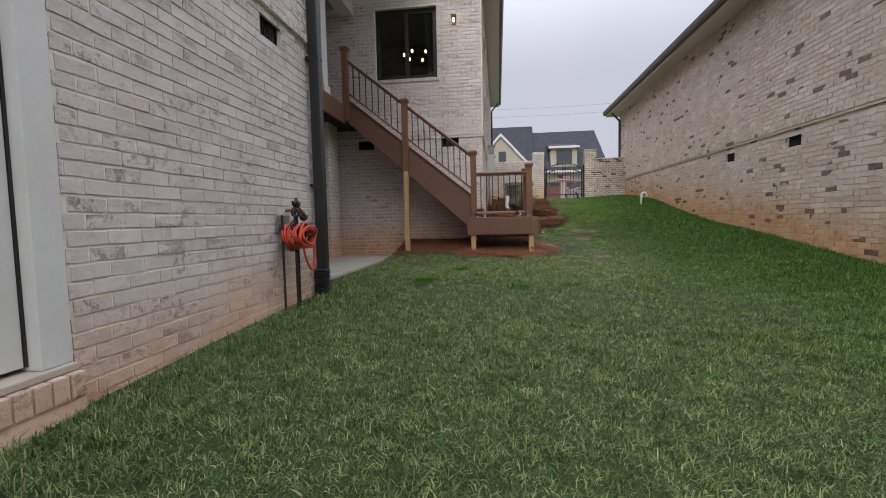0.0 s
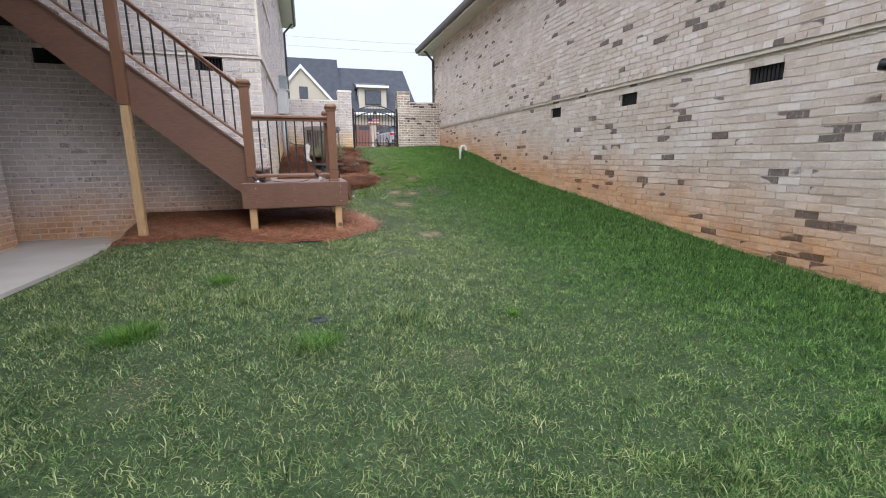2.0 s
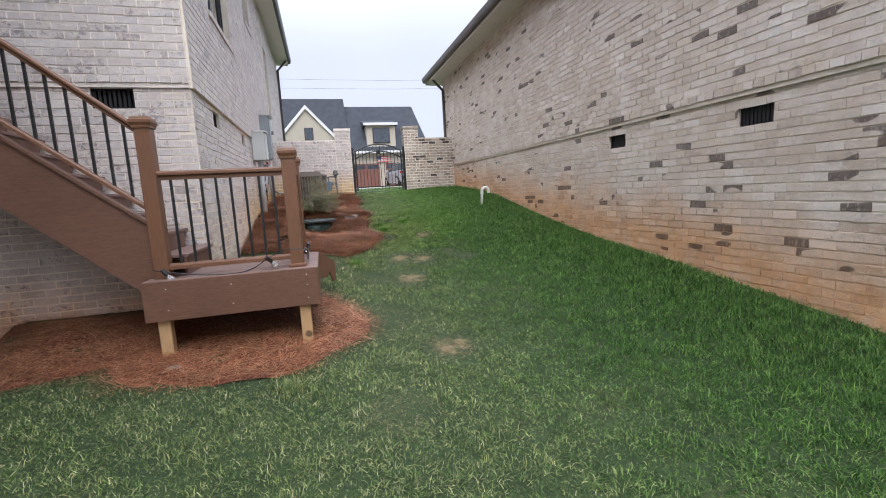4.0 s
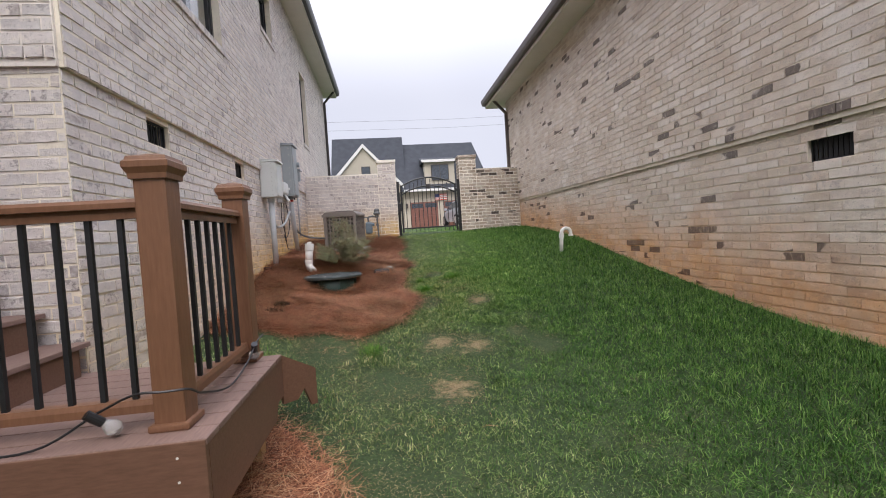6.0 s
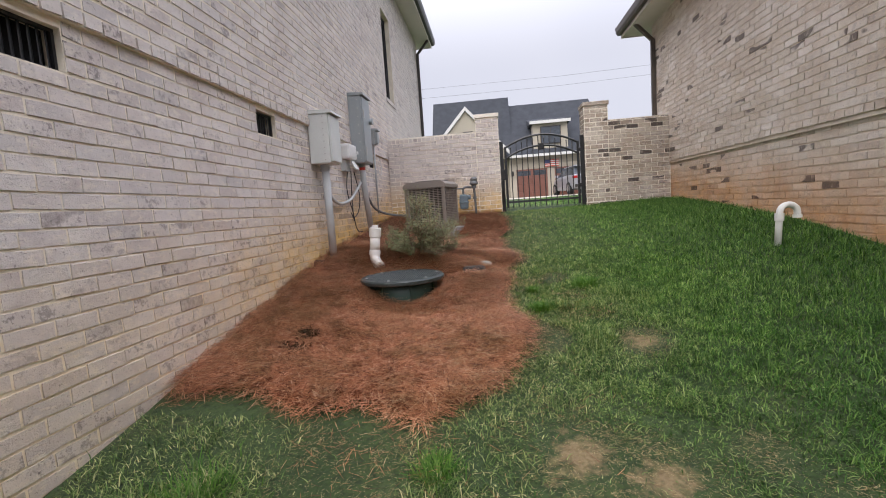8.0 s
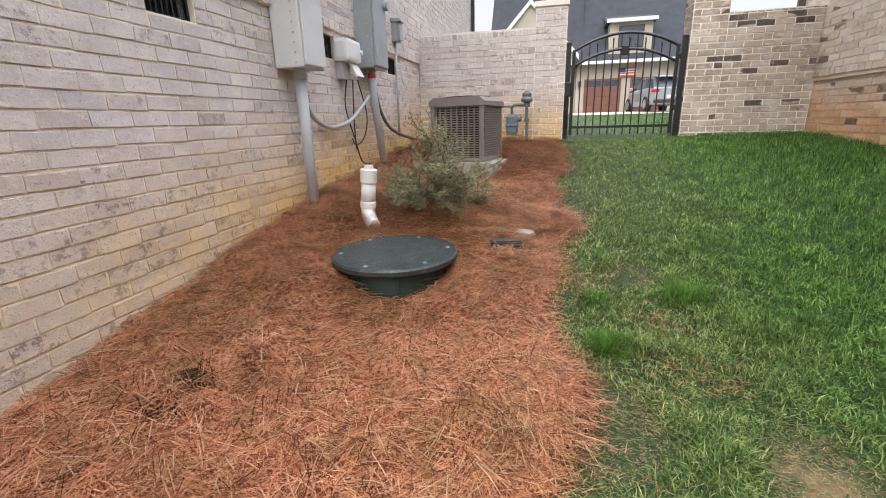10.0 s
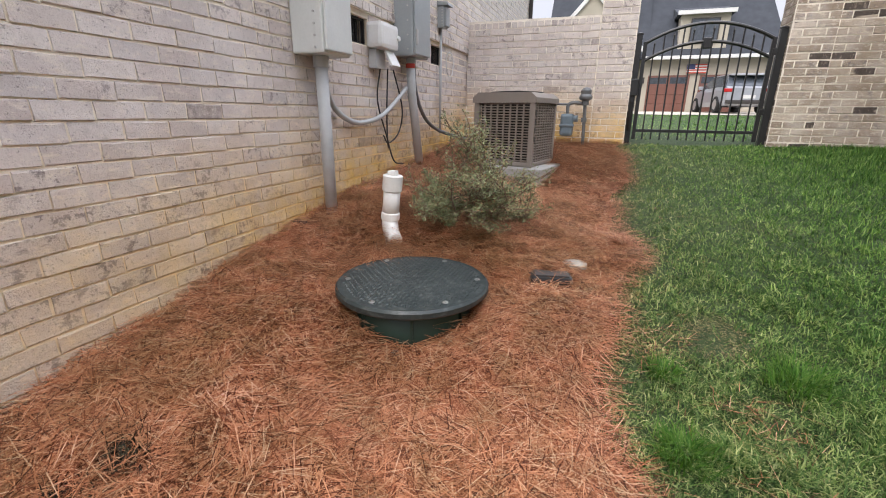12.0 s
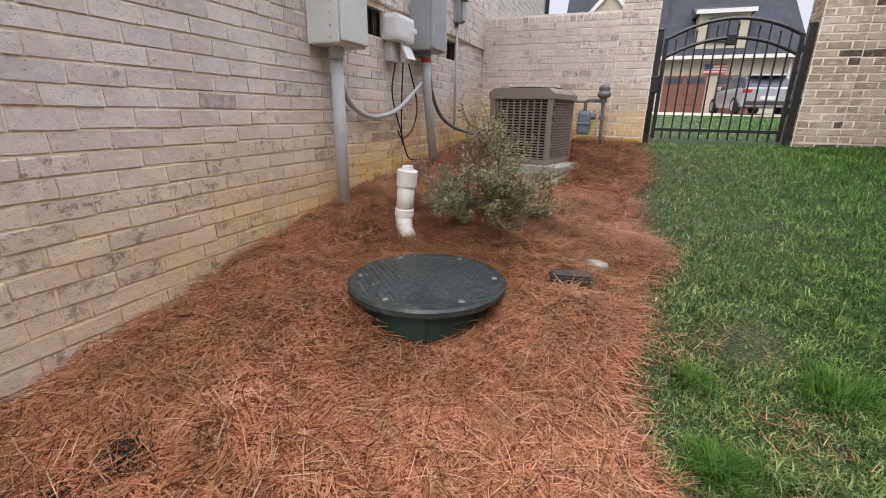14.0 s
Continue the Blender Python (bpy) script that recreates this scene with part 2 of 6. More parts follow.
def lathe(profile, sides=32, x=0, y=0, bm=None):
    """A profile of (radius, z) turned about the upright at x, y."""
    bm = bm or bmesh.new()
    rings = []
    for r, z in profile:
        if r < 1e-6:
            rings.append([bm.verts.new((x, y, z))])
        else:
            rings.append([bm.verts.new((x + r * math.cos(2 * math.pi * k / sides), y + r * math.sin(2 * math.pi * k / sides), z)) for k in range(sides)])
    for a, b in zip(rings, rings[1:]):
        for k in range(sides):
            q = [a[k % len(a)], a[(k + 1) % len(a)], b[(k + 1) % len(b)], b[k % len(b)]]
            q = list(dict.fromkeys(q))
            if len(q) > 2:
                bm.faces.new(q)
    return bm


def curve_points(ctrl, n=8):
    """A smooth line through the control points."""
    pts = [Vector(p) for p in ctrl]
    pts = [2 * pts[0] - pts[1], *pts, 2 * pts[-1] - pts[-2]]
    out = []
    for i in range(1, len(pts) - 2):
        a, b, c, d = pts[i - 1:i + 3]
        for k in range(n):
            t = k / n
            out.append(0.5 * (2 * b + (c - a) * t + (2 * a - 5 * b + 4 * c - d) * t * t + (3 * b - a - 3 * c + d) * t ** 3))
    return out + [pts[-2]]


# ---- the ground: a lawn that climbs between the two houses ----
KNOT_Y = [-60, -8, 0, 3.2, 5.3, 7.6, 9.2, 10.5, 11.2, 12.2, 13.0, 14.3, 15.5, 17.8, 20, 26, 33, 60, 400]
LEFT_Z = [0.0, 0.15, 0.32, 0.43, 0.47, 0.47, 0.62, 0.92, 1.03, 1.24, 1.40, 1.62, 1.76, 1.95, 2.0, 2.05, 2.30, 2.35, 2.4]
MID_Z = [-0.1, 0.05, 0.18, 0.30, 0.38, 0.45, 0.57, 0.72, 0.86, 1.06, 1.21, 1.44, 1.60, 1.94, 2.0, 2.05, 2.30, 2.35, 2.4]
RIGHT_Z = [0.0, 0.10, 0.25, 0.34, 0.45, 0.70, 0.90, 1.03, 1.13, 1.30, 1.44, 1.68, 1.82, 1.97, 2.0, 2.05, 2.30, 2.35, 2.4]


def smooth_line(y, zs):
    y = np.asarray(y, float)
    k = np.array(KNOT_Y, float)
    v = np.array(zs, float)
    s = np.gradient(v, k)
    i = np.clip(np.searchsorted(k, y) - 1, 0, len(k) - 2)
    h = k[i + 1] - k[i]
    t = np.clip((y - k[i]) / h, 0, 1)
    return (2 * t**3 - 3 * t**2 + 1) * v[i] + (t**3 - 2 * t**2 + t) * h * s[i] + (3 * t**2 - 2 * t**3) * v[i + 1] + (t**3 - t**2) * h * s[i + 1]


def ground_z(x, y):
    """The height of the soil."""
    x, y = np.asarray(x, float), np.asarray(y, float)
    a, b, c = smooth_line(y, LEFT_Z), smooth_line(y, MID_Z), smooth_line(y, RIGHT_Z)
    u = np.clip((x + 0.3) / 2.1, 0, 1)
    w = np.clip((x - 1.8) / 3.1, 0, 1)
    u, w = u * u * (3 - 2 * u), w * w * (3 - 2 * w)
    z = np.where(x < 1.8, a + (b - a) * u, b + (c - b) * w)
    z = z + 0.008 * np.sin(1.9 * x + 0.7 * y) * np.sin(1.3 * y - 0.6 * x) * np.clip((6 - np.abs(x - 1.5)) / 4, 0, 1)
    z = z - 0.15 * np.exp(-(((x - 0.88) / 0.5) ** 2 + ((y - 12.98) / 0.4) ** 2)) - 0.13 * np.exp(-((((x - 0.68) / 0.55) ** 2 + ((y - 13.72) / 0.45) ** 2)) ** 2) - 0.12 * np.exp(-(((x - 1.0) / 0.6) ** 2 + ((y - 15.85) / 0.6) ** 2))
    return np.where((x < -2.12) & (y > 4.6) & (y < 10.2), np.minimum(z, 0.41), z)


def bed_mask(x, y):
    """Above 0 inside the pine straw beds: along the house wall, and round the landing."""
    x, y = np.asarray(x, float), np.asarray(y, float)
    wob = 0.07 * np.sin(3.1 * y + 1.0) + 0.04 * np.sin(7.3 * y + 2 * x)
    start = 11.35 + 0.4 * np.clip(0.6 - x, 0, 1) + 0.2 * np.sin(1.7 * x) + 0.05 * np.sin(9 * x)
    edge = 1.78 + 0.12 * np.clip((y - 13.5) / 4, 0, 1) - 0.55 * np.clip((12.4 - y) / 1.0, 0, 1) ** 1.5
    main = np.minimum(np.minimum(edge + wob - x, y - start), 17.72 - y)
    r = 1.0 - np.sqrt(((x - 0.1) / 1.18) ** 2 + ((y - 9.2) / 1.08) ** 2) + 0.05 * np.sin(5 * x + 3 * y)
    strip = np.minimum(np.minimum(y - (8.62 - 0.08 * np.sin(2 * x)), 9.95 - y), np.minimum(x + 2.2, 0.4 - x))
    return np.maximum(np.maximum(main, r * 0.9), strip)


def axis_cuts(lo, hi, a, b, fine, coarse):
    far = [lo]
    while far[-1] < a:
        far.append(min(a, far[-1] + max(coarse * 0.08, (a - far[-1]) * 0.35)))
    near = list(np.arange(a, b, fine))
    out = [b]
    step = fine * 2
    while out[-1] < hi:
        out.append(min(hi, out[-1] + step))
        step *= 1.5
    return np.unique(np.round(np.array(far + near + out), 4))


def sheet(name, xs, ys, zf, material):
    gx, gy = np.meshgrid(xs, ys)
    v = np.stack([gx.ravel(), gy.ravel(), zf(gx, gy).ravel()], 1)
    w = len(xs)
    i = (np.arange(len(ys) - 1)[:, None] * w + np.arange(w - 1)[None, :]).ravel()
    f = np.stack([i, i + 1, i + w + 1, i + w], 1)
    me = bpy.data.meshes.new(name)
    me.from_pydata(v.tolist(), [], f.tolist())
    me.materials.append(MAT[material])
    for p in me.polygons:
        p.use_smooth = True
    return new(name, me)


# thin, dry places in the lawn: x, y, radius
patches = [(1.98, 11.3, 0.20), (2.31, 11.14, 0.18), (1.98, 10.46, 0.24), (2.58, 12.25, 0.15), (1.45, 10.6, 0.20), (2.9, 10.9, 0.14), (0.9, 11.15, 0.25), (1.4, 9.2, 0.35), (1.9, 8.3, 0.22), (1.08, 4.6, 0.10), (2.0, 12.4, 0.14), (2.2, 13.6, 0.12), (-0.6, 4.6, 0.12), (2.75, 11.25, 0.10), (1.3, 7.4, 0.2)]
soil = Mat("lawn_soil", 0.95)
sc = soil.ramp(soil.noise(2.2, 5), (0.35, (0.030, 0.056, 0.014)), (0.6, (0.050, 0.080, 0.022)), (0.85, (0.10, 0.095, 0.045)))
sc = soil.mix(soil.step(soil.noise(35, 4), 0.4, 0.65), sc, (0.022, 0.040, 0.012))
for px, py, r in patches:
    if 0.14 < r < 0.3 and px > 1.8:
        far_off = soil.n.new("ShaderNodeVectorMath")
        far_off.operation = "DISTANCE"
        far_off.inputs[1].default_value = (px, py, float(ground_z(px, py)))
        soil.l.new(soil.geo.outputs["Position"], far_off.inputs[0])
        ragged = soil.math("ADD", far_off.outputs["Value"], soil.math("MULTIPLY", soil.math("SUBTRACT", soil.noise(11, 5, 0.65), 0.5), 3.2 * r))
        sc = soil.mix(soil.math("MULTIPLY", soil.step(ragged, r * 0.85, r * 0.15), 0.6), sc, soil.ramp(soil.noise(50, 4), (0.3, (0.24, 0.15, 0.08)), (0.7, (0.40, 0.28, 0.16))))
soil.color(sc)
soil.bump(soil.noise(50, 5), 0.8, 0.03)
MAT["soil"] = soil.m
ground = tagged(sheet("ground", axis_cuts(-300, 300, -3.0, 6.0, 0.12, 60), axis_cuts(-60, 400, -2.0, 19.0, 0.12, 60), ground_z, "soil"),
                "green lawn climbing between two brick houses", "lawn", "", "structure")


# ---- brick walls ----
COURSE, LONG = 0.08, 0.213


def brick_mesh(name, l, d, h, material, seed):
    """One tumbled brick: front edges worn back, slightly out of true."""
    rnd = random.Random(seed)
    bm = bmesh.new()
    e = 0.004
    ring0 = [(0, 0), (l, 0), (l, h), (0, h)]
    ring1 = [(e * 0.5, e * 0.3), (l - e * 0.5, e * 0.3), (l - e * 0.5, h - e), (e * 0.5, h - e)]
    j = lambda: rnd.uniform(-0.0036, 0.0036)
    a = [bm.verts.new((u + j(), 0.02, v + j())) for u, v in ring0]
    b = [bm.verts.new((u + j(), 0.0, v + j())) for u, v in ring0]
    c = [bm.verts.new((u + j(), -d - (0.0025 if v < h / 2 else 0.0) + j() * 0.4, v + j())) for u, v in ring1]
    for p, q in ((a, b), (b, c)):
        for i in range(4):
            bm.faces.new((p[i], p[(i + 1) % 4], q[(i + 1) % 4], q[i]))
    bm.faces.new(c)
    return mesh_of(bm, name, material)


def brick_wall(name, label, x, y, rz, length, z0, z1, thick, brick, mortar, openings=(), ledge=None, singles=None, base=None, header_top=False, start=0.0, joint=0.0052, perp=0.0045):
    """A wall with its outer face through (x, y), running along its own x; openings are (u0, u1, z0, z1). Bricks stand proud of the mortar.
    singles: (u0, u1, z0, z1), the stretch whose bricks are parts of their own."""
    wall = tagged(new(name), label, "wall", "", "structure")
    wall.matrix_basis = pose(x, y, 0, 0, 0, rz)
    us = sorted({0.0, length, *[v for o in openings for v in o[:2]]})
    zs = sorted({z0, z1, *[v for o in openings for v in o[2:]], *([] if ledge is None else [ledge])})
    STEP = 0.024
    solid = lambda i, k: 0 <= i < len(us) - 1 and 0 <= k < len(zs) - 1 and not any(o[0] - 1e-6 <= us[i] and us[i + 1] <= o[1] + 1e-6 and o[2] - 1e-6 <= zs[k] and zs[k + 1] <= o[3] + 1e-6 for o in openings)
    bm = bmesh.new()
    quad = lambda *ps: bm.faces.new([bm.verts.new(p) for p in ps])
    for i in range(len(us) - 1):
        for k in range(len(zs) - 1):
            if not solid(i, k):
                continue
            a, b, c, d = us[i], us[i + 1], zs[k], zs[k + 1]
            f = -STEP if ledge is not None and c > ledge - 0.001 else 0
            quad((a, f, c), (b, f, c), (b, f, d), (a, f, d))
            if f and abs(c - ledge) < 0.001:
                quad((a, 0, c), (b, 0, c), (b, f, c), (a, f, c))
            quad((a, thick, d), (b, thick, d), (b, thick, c), (a, thick, c))
            if not solid(i - 1, k):
                quad((a, thick, c), (a, f, c), (a, f, d), (a, thick, d))
            if not solid(i + 1, k):
                quad((b, f, c), (b, thick, c), (b, thick, d), (b, f, d))
            if not solid(i, k - 1):
                quad((a, thick, c), (b, thick, c), (b, f, c), (a, f, c))
            if not solid(i, k + 1):
                quad((a, f, d), (b, f, d), (b, thick, d), (a, thick, d))
    bmesh.ops.remove_doubles(bm, verts=bm.verts, dist=1e-5)
    part("mortar_bed", bm, mortar, wall)
    rnd = random.Random(name)
    full = [brick_mesh("brick", LONG - 2 * perp, 0.0024, COURSE - 2 * joint, brick, s) for s in range(6)]
    verts, faces, made = [], [], 0
    row = 0
    z = z0
    while z < z1 - 0.02:
        h = min(COURSE, z1 - z)
        off = (0.5 * LONG if row % 2 else 0.0) + rnd.uniform(-0.012, 0.012) + start
        proud = 0.0
        l = LONG
        if ledge is not None and z > ledge - 0.01:
            proud = STEP
            if z < ledge + COURSE * 0.9:
                l, proud = LONG / 2, STEP + 0.008
        if header_top and z1 - z < COURSE * 1.3:
            l = 0.085
        u = -off
        while u < length:
            a, b = max(u, 0.0), min(u + l, length)
            u += l
            ground_here = -9 if base is None else base(a)
            if b - a < 0.03 or z + h < ground_here - 0.25:
                continue
            spans = [(a, b)]
            for o in openings:
                if z + h * 0.6 > o[2] and z + h * 0.4 < o[3]:
                    spans = [s for p, q in spans for s in ((p, min(q, o[0])), (max(p, o[1]), q)) if s[1] - s[0] > 0.025]
            for p, q in spans:
                whole = q - p > LONG - 0.002 and h > COURSE - 0.002
                if whole and singles and made < 300 and singles[0] <= p <= singles[1] and singles[2] <= z <= singles[3]:
                    ob = new("brick", full[rnd.randrange(6)])
                    ob.parent = wall
                    ob.matrix_basis = pose(p + perp, -proud - rnd.uniform(0, 0.003), z + joint, rnd.uniform(-0.6, 0.6), rnd.uniform(-0.5, 0.5), rnd.uniform(-0.6, 0.6))
                    made += 1
                    continue
                g = joint
                d, n = 0.0022 + proud + rnd.uniform(-0.001, 0.003), len(verts)
                tw = rnd.uniform(-0.0025, 0.0025)
                j = [rnd.uniform(-0.0042, 0.0042) for _ in range(8)]
                s = perp
                back = ((p + s, z + g), (q - s, z + g), (q - s, z + h - g), (p + s, z + h - g))
                e = 0.004
                front = ((p + s + 0.002 + j[0] / 2, z + g + 0.001 + j[1] + tw), (q - s - 0.002 + j[2] / 2, z + g + 0.001 + j[3] - tw), (q - s - 0.002 + j[4] / 2, z + h - g - e + j[5] - tw), (p + s + 0.002 + j[6] / 2, z + h - g - e + j[7] + tw))
                verts += [(v[0], 0.01, v[1]) for v in back] + [(v[0], -d - (0.0022 if i < 2 else 0.0), v[1]) for i, v in enumerate(front)]
                faces += [(n + i, n + (i + 1) % 4, n + 4 + (i + 1) % 4, n + 4 + i) for i in range(4)] + [(n + 4, n + 5, n + 6, n + 7)]
        z += COURSE
        row += 1
    me = bpy.data.meshes.new("brickwork")
    me.from_pydata(verts, [], faces)
    me.materials.append(MAT[brick])
    ob = new("brickwork", me)
    ob.parent = wall
    tagged(ob, "", "", "", "stuff")
    return wall


# ---- the houses' walls ----
LEDGE_L, LEDGE_R = 3.06, 2.60
side_vents = [(0.92, 1.28), (2.98, 3.31), (4.68, 5.03), (6.44, 6.79)]
wall_side = brick_wall("wall_side", "lime-washed brick house wall with a yellow-stained foot", -0.3, 9.95, 90, 12.4, 0.5, 6.9, 0.3, "brick_side", "mortar_side",
                       [(a, b, 2.82, 3.02) for a, b in side_vents] + [(1.3, 2.78, 4.32, 5.9), (4.72, 5.48, 5.5, 6.3), (8.02, 8.72, 4.3, 6.02)],
                       LEDGE_L, (1.0, 4.6, 1.3, 2.75), lambda u: float(ground_z(-0.3, 9.95 + u)))
wall_south = brick_wall("wall_south", "lime-washed brick house wall behind the stairs", -6.0, 9.952, 0, 5.7, 0.3, 6.9, 0.3, "brick_house", "mortar_house",
                        [(4.80, 5.18, 2.86, 3.06), (2.85, 3.22, 2.86, 3.06), (3.33, 4.73, 4.40, 5.95)], LEDGE_L, (4.0, 5.7, 1.2, 2.9))
near_singles = (8.0, 10.6, 0.9, 2.6)
wall_near = brick_wall("wall_near", "lime-washed brick house wall beside a white door", -1.92, -6.0, 90, 10.65, 0.1, 6.9, 0.32, "brick_house", "mortar_house",
                       [(6.4, 7.76, 0.56, 2.95), (9.57, 9.92, 2.8, 3.0)], LEDGE_L, near_singles)
wall_return = brick_wall("wall_return", "lime-washed brick wall turning to the covered patio", -1.922, 4.652, 180, 4.1, 0.1, 6.9, 0.3, "brick_house", "mortar_house")
right_vents = [(8.25, 8.60), (10.25, 10.61), (12.30, 12.68)]
wall_east = brick_wall("wall_east", "tan brick house wall with scattered dark bricks and clay stains", 4.9, 18.45, -90, 24.5, 0.0, 5.35, 0.3, "brick_tan", "mortar_tan",
                       [(a, b, 2.29, 2.51) for a, b in right_vents], LEDGE_R, (8.2, 12.2, 1.15, 2.2), lambda u: float(ground_z(4.9, 18.45 - u)), False, 0.0, 0.0045, 0.0008)
wall_east_return = brick_wall("wall_east_return", "tan brick gable end of the neighbouring house", 10.9, 18.452, 180, 6.0, 1.5, 5.35, 0.3, "brick_tan", "mortar_tan", (), None, None, None, False, 0.0, 0.0045, 0.0008)
gate_wall_west = brick_wall("wall_gate_west", "low lime-washed brick yard wall with a rowlock top", -0.29, 17.75, 0, 1.71, 1.6, 3.46, 0.3, "brick_side", "mortar_light", (), None, (0.0, 1.7, 2.0, 3.4), None, True)
gate_pier_west = brick_wall("wall_pier_west", "lime-washed brick gate pier", 1.42, 17.72, 0, 0.42, 1.6, 3.70, 0.4, "brick_side", "mortar_light", (), None, (0.0, 0.4, 1.9, 3.6))
brick_wall("wall_pier_west_side", "lime-washed brick side of the gate pier", 1.842, 17.722, 90, 0.39, 1.6, 3.698, 0.05, "brick_side", "mortar_light")
gate_pier_east = brick_wall("wall_pier_east", "brown brick gate pier with dark bricks", 3.40, 17.72, 0, 0.42, 1.6, 3.74, 0.4, "brick_brown", "mortar_light", (), None, None, None, False, 0.0, 0.0065, 0.006)
brick_wall("wall_pier_east_side", "brown brick side of the gate pier", 3.398, 18.11, -90, 0.39, 1.6, 3.738, 0.05, "brick_brown", "mortar_light")
gate_wall_east = brick_wall("wall_gate_east", "low brown brick yard wall with dark bricks and pale joints", 3.822, 17.75, 0, 1.07, 1.6, 3.47, 0.3, "brick_brown", "mortar_light", (), None, (0.0, 1.1, 2.0, 3.4), None, True, 0.0, 0.0065, 0.006)
for name, x0, x1, top, m in (("pier_cap", 1.40, 1.86, 3.70, "mortar_light"), ("pier_cap", 3.38, 3.84, 3.74, "brick_brown")):
    tagged(part(name, box(x0, x1, 17.70, 18.14, top, top + 0.07, 0.008), m), "brick cap course on a gate pier", "wall", "", "structure")

# plain walls that close the houses behind what is seen
for name, x0, x1, y0, y1, z1 in (("wall_back_west", -12.0, -11.7, -6.0, 22.35, 6.9), ("wall_back_north", -12.0, -0.61, 22.05, 22.35, 6.9), ("wall_back_east", 10.9, 11.2, -6.05, 18.45, 5.35),
                                 ("wall_back_south", 4.9, 11.2, -6.35, -6.05, 5.35), ("wall_back_rear", -12.0, -1.92, -6.3, -6.0, 6.9), ("wall_patio_back", -6.3, -6.0, 4.75, 9.95, 6.9)):
    tagged(part(name, box(x0, x1, y0, y1, 0.0, z1), "mortar_house" if x1 < 4 else "mortar_tan"), "plain house wall", "wall", "", "structure")


def roof(name, label, x0, x1, y0, y1, z, over, rise, gutter, soffit_m):
    """A hipped roof with soffit, fascia and gutter all round."""
    r = tagged(new(name), label, "roof", "", "structure")
    part("soffit", box(x0 - over, x1 + over, y0 - over, y1 + over, z, z + 0.05), soffit_m, r)
    bm = bmesh.new()
    a, b, c, d, h = x0 - over, x1 + over, y0 - over, y1 + over, min(x1 - x0, y1 - y0) / 2 + over
    base = [bm.verts.new(p) for p in ((a, c, z + 0.2), (b, c, z + 0.2), (b, d, z + 0.2), (a, d, z + 0.2))]
    top = [bm.verts.new(p) for p in (((a + b) / 2, c + h, z + 0.2 + rise), ((a + b) / 2, d - h, z + 0.2 + rise))]
    bm.faces.new((base[0], base[1], top[0])), bm.faces.new((base[1], base[2], top[1], top[0]))
    bm.faces.new((base[2], base[3], top[1])), bm.faces.new((base[3], base[0], top[0], top[1])), bm.faces.new(base[::-1])
    part("shingles", bm, "shingle", r)
    for p in ((a - 0.02, a, c, d), (b, b + 0.02, c, d), (a - 0.02, b + 0.02, c - 0.02, c), (a - 0.02, b + 0.02, d, d + 0.02)):
        part("fascia", box(*p, z - 0.02, z + 0.2), soffit_m, r)
    prof = [(0.0, 0.20), (0.0, 0.06), (0.07, 0.06), (0.10, 0.11), (0.115, 0.20), (0.10, 0.20), (0.09, 0.13), (0.06, 0.08), (0.015, 0.08), (0.015, 0.20)]
    for side, at in ((1, b + 0.02), (-1, a - 0.02)):
        part("gutter", prism([(at + side * u, z + v - 0.02) for u, v in prof], "y", c - 0.02, d + 0.02), gutter, r)
    return r


roof_west = roof("roof_west", "dark shingle roof with pale soffit and dark gutter", -12.0, -0.3, 9.95, 22.35, 6.86, 0.42, 4.2, "gutter_dark", "soffit")
roof_wing = roof("roof_wing", "dark shingle roof over the near wing and porch", -12.0, -2.1, -6.0, 9.3, 6.9, 0.30, 4.0, "gutter_dark", "soffit")
roof_east = roof("roof_east", "shingle roof with bronze gutter on the tan house", 4.9, 11.2, -6.35, 18.45, 5.26, 0.44, 2.6, "gutter_bronze", "soffit")


def downspout(name, label, path, material, w=0.08, d=0.06):
    ds = tagged(new(name), label, "downspout")
    pts = [Vector(p) for p in path]
    for a, b in zip(pts, pts[1:]):
        v = (b - a)
        bm = box(-w / 2, w / 2, -d / 2, d / 2, -0.02, v.length + 0.02, 0.012)
        bm.transform(Matrix.Translation(a) @ v.to_track_quat("Z", "Y").to_matrix().to_4x4())
        part("pipe", bm, material, ds)
    return ds


downspout("downspout", "dark metal downspout at the house's far corner", [(0.12, 22.2, 6.88), (-0.22, 22.2, 6.5), (-0.22, 22.2, 1.98)], "gutter_dark")
downspout("downspout", "bronze downspout at the tan house's far corner", [(4.50, 18.3, 5.3), (4.83, 18.3, 4.95), (4.83, 18.3, 1.98)], "gutter_bronze")
near_spout = downspout("downspout", "black square downspout running into a ribbed drain boot", [(-1.828, 4.47, 6.9), (-1.828, 4.47, 0.72)], "black_metal", 0.105, 0.10)
rib = []
for k in range(12):
    rib += [(0.074, 0.40 + 0.028 * k), (0.084, 0.407 + 0.028 * k), (0.084, 0.419 + 0.028 * k), (0.074, 0.426 + 0.028 * k)]
part("drain_boot", lathe([(0.0, 0.40), *rib, (0.0, 0.75)], 20, -1.84, 4.47), "black_metal", near_spout, "ribbed black plastic drain boot")
for z in (1.6, 2.9):
    part("strap", box(-1.915, -1.77, 4.415, 4.525, z, z + 0.03), "black_metal", near_spout)

